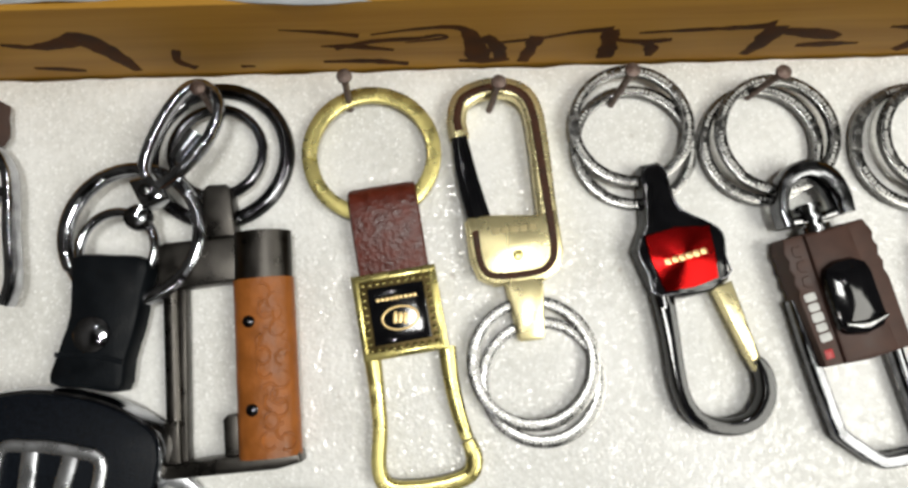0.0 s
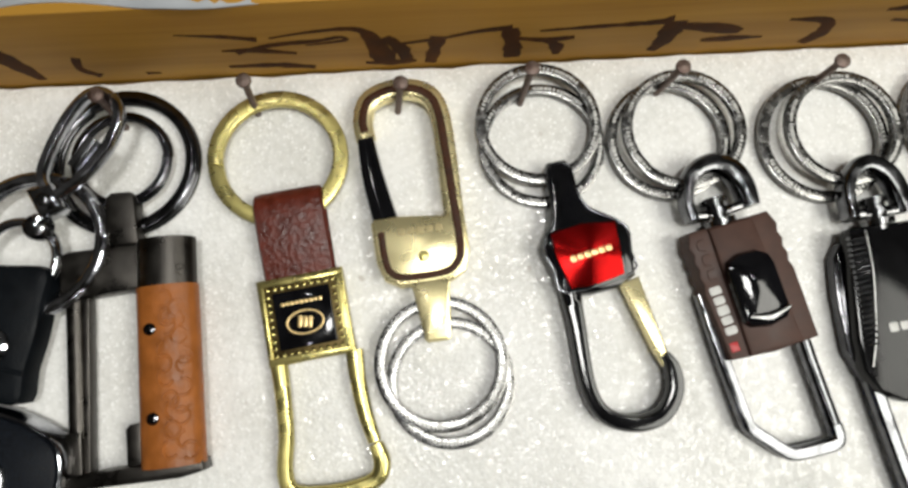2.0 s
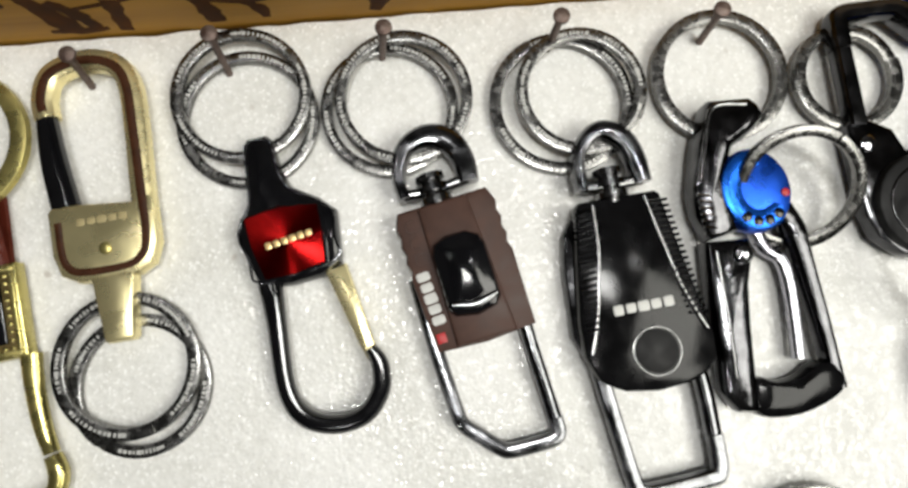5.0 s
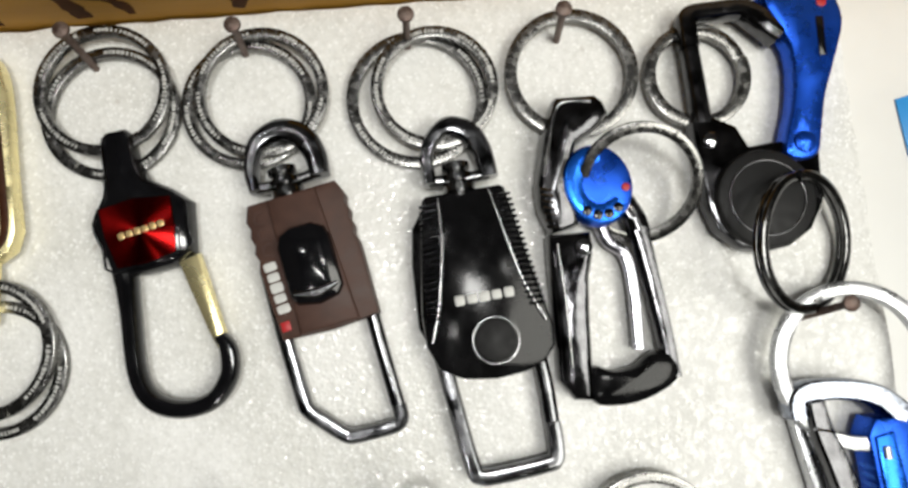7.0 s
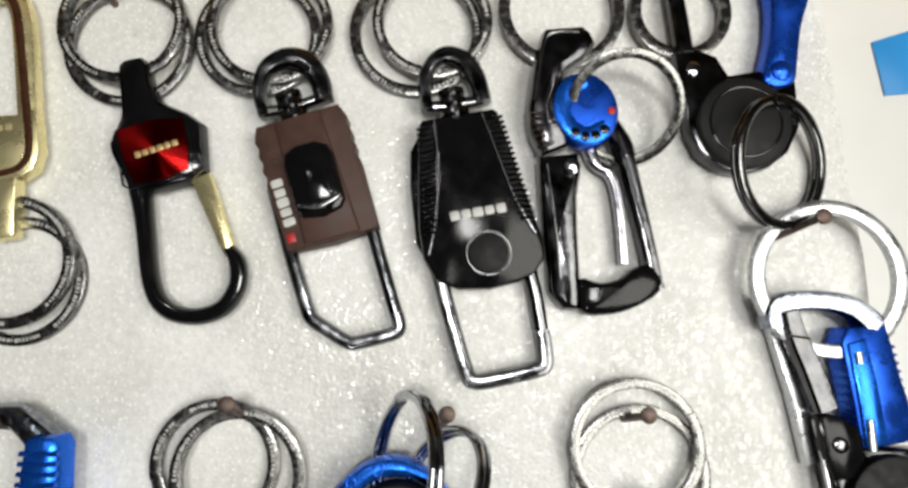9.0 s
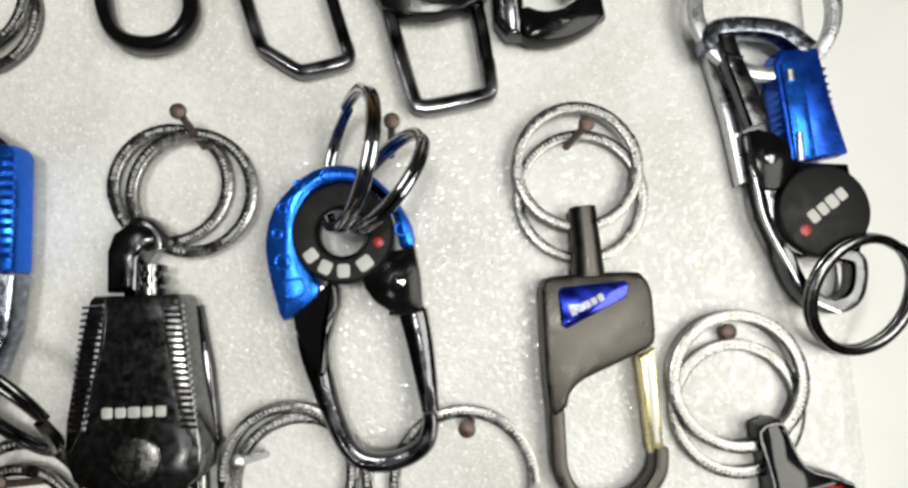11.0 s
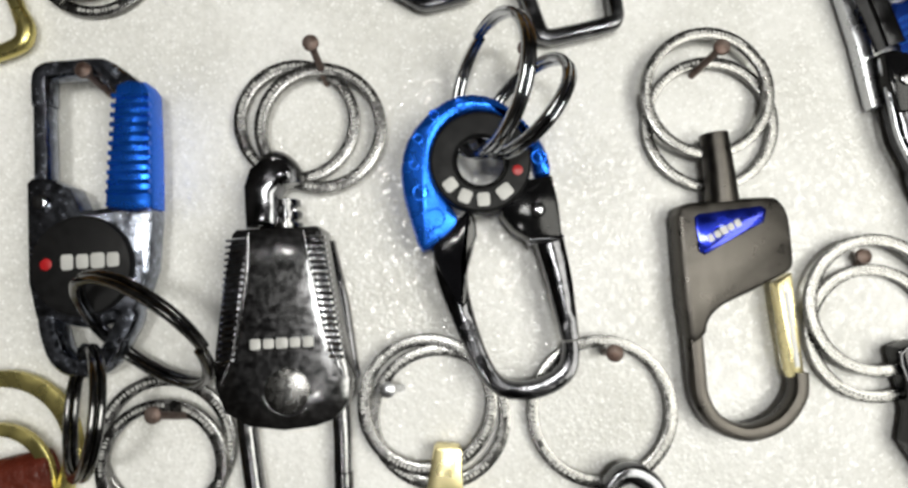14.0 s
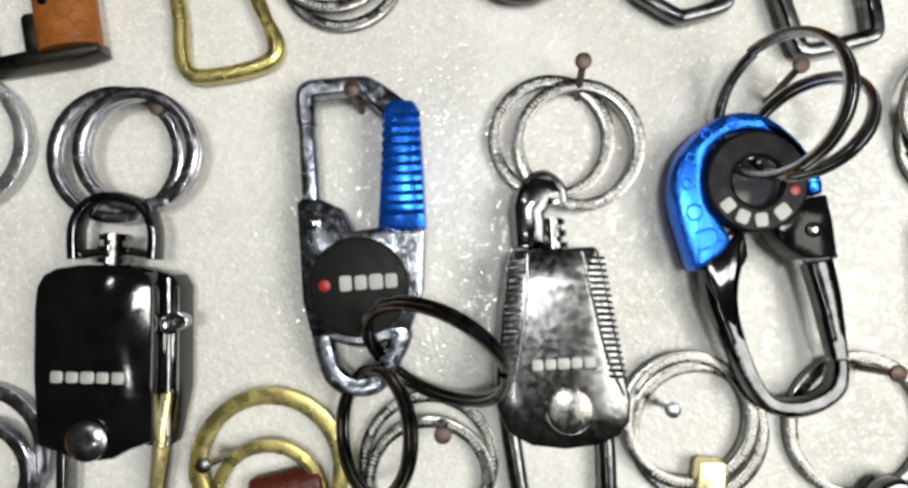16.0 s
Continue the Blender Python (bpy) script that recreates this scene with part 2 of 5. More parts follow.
def slab(bm, outline, z0, z1, bevel=0.6, dome=0.0, soft_corners=0):
    """A plate of any outline with rounded upper and lower edges; dome lifts the middle."""
    loop = smooth(outline, True, soft_corners) if soft_corners else [np.array(q, float) for q in outline]
    rings = []
    for d, z in ((bevel * 0.7, z0), (0, z0 + bevel * 0.7), (0, z1 - bevel), (bevel * 0.3, z1 - bevel * 0.3), (bevel, z1)):
        rings.append([bm.verts.new((*q[:2], z)) for q in offset(loop, d)])
    n = len(loop)
    for r, s in zip(rings, rings[1:]):
        for i in range(n):
            bm.faces.new((r[i], r[(i + 1) % n], s[(i + 1) % n], s[i]))
    bm.faces.new(rings[0][::-1])
    if dome:
        c = np.mean([np.array(v.co[:]) for v in rings[-1]], axis=0)
        last = rings[-1]
        for k in (0.66, 0.33):
            ring = [bm.verts.new((c[0] + (v.co.x - c[0]) * k, c[1] + (v.co.y - c[1]) * k, z1 + dome * (1 - k * k))) for v in rings[-1]]
            for i in range(n):
                bm.faces.new((last[i], last[(i + 1) % n], ring[(i + 1) % n], ring[i]))
            last = ring
        top = bm.verts.new((c[0], c[1], z1 + dome))
        for i in range(n):
            bm.faces.new((last[i], last[(i + 1) % n], top))
    else:
        bm.faces.new(rings[-1])
    return bm


def sweep(bm, path, width, height, closed=False, power=3.0, seg=12):
    """A bar along a path of (x, y, z): width across, height along z, a rounded-square section. width may be one per point."""
    p = [np.array(q, float) for q in path]
    n = len(p)
    w = width if isinstance(width, (list, tuple, np.ndarray)) else [width] * n
    rings = []
    for i in range(n):
        a, b = (p[(i - 1) % n], p[(i + 1) % n]) if closed else (p[max(i - 1, 0)], p[min(i + 1, n - 1)])
        t = (b - a) / (np.linalg.norm(b - a) + 1e-9)
        side = np.cross(t, (0, 0, 1.0))
        side /= np.linalg.norm(side) + 1e-9
        up = np.cross(side, t)
        ring = []
        for k in range(seg):
            c, s = math.cos(2 * math.pi * k / seg), math.sin(2 * math.pi * k / seg)
            u = math.copysign(abs(c) ** (2 / power), c) * w[i] / 2
            v = math.copysign(abs(s) ** (2 / power), s) * height / 2
            ring.append(bm.verts.new(p[i] + side * u + up * v))
        rings.append(ring)
    for i in range(n if closed else n - 1):
        r, s = rings[i], rings[(i + 1) % n]
        for k in range(seg):
            bm.faces.new((r[k], r[(k + 1) % seg], s[(k + 1) % seg], s[k]))
    if not closed:
        bm.faces.new(rings[0][::-1])
        bm.faces.new(rings[-1])
    return bm


def bar(path, width, height, z, closed=False, steps=6, power=3.0, seg=12):
    """A smooth bar in the plane at height z."""
    pts = [(x, y, z) for x, y in path]
    if isinstance(width, (list, tuple)):
        four = smooth([(*q, w) for q, w in zip(pts, width)], closed, steps)
        return sweep(bmesh.new(), [q[:3] for q in four], [q[3] for q in four], height, closed, power, seg)
    return sweep(bmesh.new(), smooth(pts, closed, steps), width, height, closed, power, seg)


def circle(x, y, r, n=28, start=0.0):
    return [(x + r * math.cos(start + 2 * math.pi * k / n), y + r * math.sin(start + 2 * math.pi * k / n)) for k in range(n)]


def disc(x, y, r, z0, z1, bevel=0.4, dome=0.0):
    return slab(bmesh.new(), circle(x, y, r), z0, z1, bevel, dome)


def rod(x0, y0, x1, y1, z, r, z1=None):
    return sweep(bmesh.new(), [(x0, y0, z), (x1, y1, z if z1 is None else z1)], 2 * r, 2 * r, power=2.0, seg=16)


def split_ring(parent, x, y, r, z, wire=2.6, coil=1.0, start=200, tilt=0, axis=0, mat=None, marks=True, name="split_ring", label="", power=7.0):
    """A key ring wound twice from flat wire, centred at world (x, y); it may lean about an axis in its plane."""
    lx, ly = inside(parent, x, y)
    turn = math.degrees(parent.matrix_basis.to_euler().z)
    bm, path = bmesh.new(), []
    mid = r - wire / 2
    for k in range(121):
        a = radians(start - turn) + 4 * math.pi * k / 120
        u = min(max((k - 50) / 20, 0), 1)
        path.append((mid * math.cos(a), mid * math.sin(a), (u * u * (3 - 2 * u) - 0.5) * coil * 1.05))
    sweep(bm, path, wire, coil, False, power, 12)
    lean = Matrix.Translation((lx, ly, z)) @ Matrix.Rotation(radians(axis - turn), 4, "Z") @ Matrix.Rotation(radians(tilt), 4, "X")
    bmesh.ops.transform(bm, matrix=lean, verts=bm.verts)
    ring = part(name, bm, mat or STEEL, parent, label)
    if marks:
        bm = bmesh.new()
        rng = random.Random(int(x * 7 + y))
        a = start + 20.0
        while a < start + 330:
            word = rng.choice((38, 52, 60))
            b = a
            while b < a + word:
                ang = radians(b - turn)
                m = lean @ Matrix.Rotation(ang, 4, "Z") @ Matrix.Translation((mid, 0, coil * 1.03)) @ Matrix.Diagonal((rng.uniform(0.22, 0.36) * wire, rng.uniform(0.3, 0.8), 0.04, 1))
                bmesh.ops.create_cube(bm, size=1.0, matrix=m)
                b += rng.uniform(3.2, 4.6)
            a += word + rng.choice((18, 30, 45))
        tagged(part("engraving", bm, GREY_PRINT, ring, "row of pale engraved bars"), "row of pale engraved bars", kind="stuff")
    return ring


def logo(parent, x, y, z, length, height, mat, rot=0.0, count=5, label="row of plain printed bars"):
    """A brand mark as a row of thin plain bars."""
    bm = bmesh.new()
    pitch = length / count
    for k in range(count):
        cx = -length / 2 + (k + 0.5) * pitch
        m = Matrix.Translation((x, y, z)) @ Matrix.Rotation(radians(rot), 4, "Z") @ Matrix.Translation((cx, 0, 0))
        w, h = pitch * (0.92 if k == count // 2 else 0.8), height * (0.92 if k % 2 else 1.0)
        slab(bm, [tuple((m @ Vector((a * w / 2, c * h / 2, 0)))[:2]) for a, c in ((-1, -0.7), (-0.7, -1), (0.7, -1), (1, -0.7), (1, 0.7), (0.7, 1), (-0.7, 1), (-1, 0.7))], z - 0.05, z + 0.05, 0.02)
    return part("logo", bm, mat, parent, label)


def swivel(parent, pts, z, mat, width=2.8, height=3.4, post=(0, 1.5)):
    """A D-shaped shackle on a turned swivel drum."""
    px, py = post
    thin = min(width) if isinstance(width, list) else width
    shackle = part("shackle", bar(pts, width, height, z), mat, parent)
    (x0, y0), (x1, y1) = pts[0], pts[-1]
    y1 = min(max(y1, y0 - 2.5), y0 + 2.5)
    part("cross_bar", bar([(x0, y0 + 0.8), (px, py + 1.2), (x1, y1 + 0.8)], thin * 0.8, height * 0.7, z - 0.4), SMOKE, shackle)
    drum = part("swivel_drum", rod(px, py + 4.4, px, py - 2.4, z, 2.0), SMOKE, parent, "turned chrome swivel drum")
    for k, r in ((3.6, 2.7), (1.4, 2.9), (-0.8, 3.1)):
        part("collar", rod(px, py + k + 0.55, px, py + k - 0.55, z, r), SMOKE if k != 1.4 else MID_CHROME, drum)


def nail(bx, by, hx, hy, top, radius=1.55, mat=None):
    """A nail driven into the foam at (bx, by), its head at (hx, hy)."""
    mat = mat or RUST
    ob = thing("nail", bx, by, 0, "small rusty round-headed steel nail driven into white foam" if mat is RUST else "small bright round-headed steel pin driven into white foam", "nail", "nails in the foam board")
    part("shank", rod(-(hx - bx) * 0.5, -(hy - by) * 0.5, hx - bx, hy - by, -6, 0.72, top - 0.4), mat, ob)
    bm = disc(hx - bx, hy - by, radius, top - 0.9, top, 0.3, 0.25)
    part("head", bm, mat, ob)


# ---- the setting ----
BOX = pose(0.1788, 0.0803, 0, 0, 0, 6.8)


def plate(name, x0, x1, y0, y1, z0, z1, mat, m, label="", category="", kind="structure", bevel=0.5):
    bm = slab(bmesh.new(), [(x0, y0), (x1, y0), (x1, y1), (x0, y1)], z0, z1, bevel)
    ob = part(name, bm, mat)
    ob.matrix_basis = m
    return tagged(ob, label, category, kind=kind)


# foam sheet with a gently uneven upper face and crumbled rim
bm = bmesh.new()
NX, NY = 150, 110
grid = {}
for i in range(NX + 1):
    for j in range(NY + 1):
        x, y = -330 * i / NX, -270 * j / NY
        edge = min(i, NX - i, j, NY - j)
        rim = 0.45 * noise.noise((x * 0.11, y * 0.11, 3.0)) if edge == 0 else 0.0
        z = 0.22 * noise.noise((x * 0.06, y * 0.06, 0.0)) - (0.9 + 0.5 * noise.noise((x * 0.2, y * 0.2, 7)) if edge == 0 else 0.0)
        grid[i, j] = bm.verts.new((x + rim, y + rim, z))
for i in range(NX):
    for j in range(NY):
        bm.faces.new((grid[i, j], grid[i + 1, j], grid[i + 1, j + 1], grid[i, j + 1]))
border = [grid[i, 0] for i in range(NX)] + [grid[NX, j] for j in range(NY)] + [grid[i, NY] for i in range(NX, 0, -1)] + [grid[0, j] for j in range(NY, 0, -1)]
lower = [bm.verts.new((v.co.x, v.co.y, -18)) for v in border]
for k in range(len(border)):
    bm.faces.new((border[k], border[(k + 1) % len(border)], lower[(k + 1) % len(border)], lower[k]))
bm.faces.new(lower)
foam = part("foam_board", bm, FOAM)
foam.matrix_basis = BOX
tagged(foam, "white bead foam display board lying in a shallow box", "foam board", kind="structure")

north = plate("wall_north", -345, 70, 0.6, 3.6, -18, 27, PRINTED, BOX, "ochre printed card side of the box with dark brown brush marks", "box wall")

def stroke(points, widths):
    """A brush stroke printed on the north wall, in millimetres along and up it."""
    rough = []
    wide = []
    for k, (q, w) in enumerate(zip(smooth(points, False, 5), smooth([(w,) for w in widths], False, 5))):
        rough.append(q)
        wide.append(max(0.4, 1.6 * w[0] * (1 + 0.45 * noise.noise((q[0] * 0.5, q[1] * 0.5, 2.0)))))
    bm = sweep(bmesh.new(), [(*q, 0) for q in rough], wide, 0.12, seg=8)
    bmesh.ops.transform(bm, matrix=Matrix.Translation((0, 0.58, 0)) @ Matrix.Rotation(radians(90), 4, "X"), verts=bm.verts)
    return part("print_mark", bm, BROWN_INK, north)


# a long word in brush letters, from the west end to the east
stroke([(-276, 14.6), (-270, 13.3), (-264, 14.6), (-259.6, 16.0), (-257.4, 11.8), (-256.1, 6.5), (-255.4, 1.7)], [0.9, 1.5, 2.6, 3.7, 3.3, 2.4, 1.1])
stroke([(-276, 4.2), (-271.6, 3.6), (-266.2, 2.4)], [0.7, 1.3, 0.9])
stroke([(-243.5, 10.6), (-245.2, 5.6), (-242.6, 2.2)], [1.0, 1.3, 1.5])
stroke([(-233, 2.4), (-230, 2.2)], [0.8, 0.6])
stroke([(-221, 17.5), (-212.5, 16.1), (-206, 14.3)], [0.3, 0.9, 1.1])
stroke([(-211.5, 9), (-204, 11.8), (-194.6, 12.7), (-189.9, 13.8), (-189.1, 12.4), (-197, 11.1)], [0.7, 1.1, 0.9, 0.7, 0.7, 0.4])
stroke([(-214.2, 10.4), (-207.7, 10), (-199.6, 8)], [0.4, 1.3, 0.7])
stroke([(-215, 3.4), (-205, 3.2), (-197, 1.4)], [0.7, 1.4, 1.0])
stroke([(-203.6, 14.6), (-194.4, 16.4), (-186.5, 16.6), (-183.5, 12.3), (-181.5, 1.6)], [0.4, 0.7, 1.1, 2.6, 3.1])
stroke([(-180.9, 12.9), (-178.2, 8.2), (-176.9, 2.8)], [1.4, 2.2, 1.2])
stroke([(-186, 2.2), (-180, 1.8), (-175, 2.2)], [0.8, 1.6, 0.8])
stroke([(-178.1, 9.8), (-169.3, 11.2)], [0.7, 1.0])
stroke([(-170.1, 12.2), (-171.1, 6.5), (-172.1, 0.8)], [2.2, 1.9, 1.7])
stroke([(-168.8, 11.4), (-162.1, 13.4), (-155.3, 14.2)], [0.6, 1.0, 1.4])
stroke([(-155.8, 13.8), (-154.6, 6.8), (-154.2, 1.4)], [2.2, 2.4, 2.4])
stroke([(-154.2, 9.8), (-147.8, 8.5), (-141.9, 9.1)], [0.8, 1.2, 1.0])
stroke([(-147.2, 8.4), (-145, 5.2), (-144.6, 1.8)], [1.4, 1.7, 1.0])
stroke([(-149.6, 12.3), (-138.4, 13), (-127.1, 13.5), (-122.8, 14.2)], [0.5, 1.0, 1.4, 2.4])
stroke([(-122, 13.7), (-122.1, 6.1), (-123.5, 1.2)], [3.2, 2.7, 1.6])
stroke([(-120.9, 11.8), (-112, 9.9), (-106.6, 8.2)], [1.4, 2.4, 1.2])
stroke([(-113.8, 5), (-107.8, 5.2), (-100.5, 5.2)], [0.8, 1.6, 0.4])
stroke([(-98, 12), (-90, 11), (-88, 6), (-90, 1.4)], [0.6, 1.6, 2.4, 2.0])
stroke([(-79.3, 14.2), (-69.8, 15.1), (-62, 15.5)], [0.8, 1.6, 1.8])
stroke([(-75.3, 9.9), (-64.1, 7.5), (-60, 2)], [0.8, 1.3, 2.2])
stroke([(-54, 13), (-44, 12), (-38, 7), (-40, 1.5)], [0.8, 1.6, 2.4, 2.0])
stroke([(-30, 10), (-20, 11.5), (-14, 7), (-15, 1.5)], [0.8, 1.4, 2.2, 1.8])
plate("box_base", -345, 0, -285, 4, -22, -18.2, CARD, BOX, "brown cardboard base of the display box", "box base")
plate("wall_west", -345, -342, -285, 0.4, -18, 27, PRINTED, BOX, "ochre printed card side of the box", "box wall")
plate("box_flap", 0.8, 120, -285, 0.4, -14, -12.6, PALE_SHEET, BOX, "white folded-out paper flap beside the foam board", "box flap")
plate("table", -900, 900, -900, 900, -62, -22.4, DARK_TABLE, pose(0, 0, 0), "dark laminate shop counter under the display box", "counter")
# Unseen dark surround, added so that the metal has dark reflections.
plate("ceiling", -900, 900, -900, 900, 2000, 2030, WALL_PAINT, pose(0, 0, 0), "plain dark unseen ceiling added for the reflections", "ceiling")
for name, x0, x1, y0, y1 in (("wall_far", -930, 930, 900.5, 930), ("wall_near", -930, 930, -930, -900.5), ("wall_left_side", -930, -900.5, -900, 900), ("wall_right_side", 900.5, 930, -900, 900)):
    plate(name, x0, x1, y0, y1, -62, 1999, WALL_PAINT, pose(0, 0, 0), "plain dark unseen wall added for the reflections", "wall")

# blue paper and grey film beside the box
bm = slab(bmesh.new(), [(0, 0), (11, 4), (11.5, -12), (2.5, -13)], -12.4, -12.1, 0.05)
ob = part("paper_scrap", bm, BLUE_TAPE)
ob.matrix_basis = pose(0.2000, 0.0575, 0)
tagged(ob, "small bright blue paper scrap on the white flap", "paper scrap")


def film(name, x0, x1, y0, y1, z, amp, m, mat, label, category):
    bm, n, k = bmesh.new(), 46, 16
    g = {}
    for i in range(n + 1):
        for j in range(k + 1):
            x, y = x0 + (x1 - x0) * i / n, y0 + (y1 - y0) * j / k
            h = amp * (noise.noise((x * 0.05, y * 0.09, z)) + 0.5 * noise.noise((x * 0.14, y * 0.2, z)))
            g[i, j] = bm.verts.new((x, y + 2.5 * noise.noise((x * 0.04, 5.0, z)), z + h))
    for i in range(n):
        for j in range(k):
            bm.faces.new((g[i, j], g[i + 1, j], g[i + 1, j + 1], g[i, j + 1]))
    ob = part(name, bm, mat)
    ob.modifiers.new("thickness", "SOLIDIFY").thickness = 0.0004
    ob.matrix_basis = m
    return tagged(ob, label, category)


film("plastic_bag", -330, -195, 1.5, 60, 27.5, 2.0, BOX, GREY_BAG, "crumpled grey plastic film lying over the box edge", "plastic bag")
film("plastic_bag", -170, -120, 4.5, 50, 26, 2.5, BOX, GREY_BAG, "crumpled grey plastic film lying behind the box edge", "plastic bag")

# ---- key rings, upper row ----
ROW = "key chains on the board"


def leather_remote_chain():
    ob = thing("key_chain", -71.2, 8.9, -1.5, "black leather strap key chain with chrome clasp and car remote", "key chain", ROW)
    split_ring(ob, -68.7, 14.6, 14.9, 4.4, 2.6, 1.3, 215, mat=CHROME, marks=False, power=2.4, label="polished chrome split ring")
    part("loop_ring", bar(circle(*inside(ob, -71.3, 11.3), 7.6, 20), 2.0, 2.0, 4.6, True, 3, 2.0), CHROME, ob)
    strap = part("strap", slab(bmesh.new(), [(-7.3, -0.2), (0, 1.0), (7.3, 0.8), (7.6, -6), (7.7, -12), (6.9, -19), (6.8, -25), (0, -25.2), (-6.8, -25), (-6.6, -19), (-5.8, -12), (-6.9, -5)], 1.4, 7.2, 1.2, 0, 3), NAVY, ob, "black-navy smooth leather strap")
    part("edge_fold", bar([(-6.6, -19.5), (0, -18.8), (6.7, -19.4)], 1.0, 0.6, 7.1), NAVY, strap)
    part("rivet", disc(-0.3, -14.9, 3.6, 6.9, 7.8, 0.5, 0.5), CHROME, ob, "domed chrome rivet")
    o = [inside(ob, *q) for q in ((-64.4, 24.0), (-66.3, 28.5), (-64.0, 38.0), (-60.2, 44.5), (-56.2, 45.3), (-53.2, 41.0), (-54.6, 34.0), (-58.8, 27.5), (-63.0, 23.6))]
    clasp = part("clasp_hook", bar(o, 2.3, 2.6, 9.2), CHROME, ob, "polished chrome trigger clasp")
    part("trigger", bar([inside(ob, -60.2, 29.5), inside(ob, -56.9, 35.5)], 2.9, 3.2, 9.3), CHROME, clasp)
    bx, by = inside(ob, -64.6, 22.6)
    part("clasp_base", slab(bmesh.new(), [(bx - 4.0, by + 1.6), (bx + 0.5, by + 3.6), (bx + 4.2, by - 1.0), (bx - 0.2, by - 3.6)], 5.6, 10.6, 1.0), CHROME, ob)
    part("base_rivet", disc(bx, by, 1.3, 10.4, 11.2, 0.4), SMOKE, ob)
    sx, sy = inside(ob, -66.8, 17.6)
    part("swivel_eye", slab(bmesh.new(), circle(sx, sy, 2.6, 18), 5.2, 9.0, 1.2), SMOKE, ob)
    part("swivel_neck", rod(bx - 1.5, by - 2.8, sx, sy, 7.6, 1.5), CHROME, ob)
    # the remote below the strap
    r = [(-18.5, -9), (-15.5, -4.6), (-9, -2.2), (-2, -1.2), (8.3, -1.9), (16.8, -4.6), (21.3, -8.4), (22.3, -16), (20, -29), (12, -38), (-4, -39.5), (-15, -33), (-19.5, -20)]
    base = (-4.6, -24.6)
    rim = [(x + base[0], y + base[1]) for x, y in r]
    remote = part("remote_rim", slab(bmesh.new(), rim, 1.0, 7.0, 1.4, 0, 3), CHROME, ob, "chrome rim of the car remote")
    part("remote_shell", slab(bmesh.new(), offset(smooth(rim, True, 3), 0.8), 5.0, 7.8, 1.2, 1.4), REMOTE, remote, "speckled dark navy plastic shell")
    ex, ey = base[0] + 2.4, base[1] - 19.0
    badge = part("emblem_frame", bar([(ex - 9.6, ey + 5.4), (ex - 4, ey + 7.4), (ex + 4, ey + 7.4), (ex + 9.6, ey + 5.4), (ex + 7, ey - 7), (ex - 7, ey - 7)], 2.4, 1.4, 9.2, True), SATIN_SILVER, ob, "chrome trapezoid emblem")
    part("emblem_bar", bar([(ex - 3.8, ey + 6.5), (ex - 2.6, ey - 6.6)], 3.2, 1.2, 9.2), SATIN_SILVER, badge)
    part("emblem_bar", bar([(ex + 3.8, ey + 6.5), (ex + 2.6, ey - 6.6)], 3.2, 1.2, 9.2), SATIN_SILVER, badge)
    nail(-56.5, 41.5, -57.0, 44.0, 12.2)


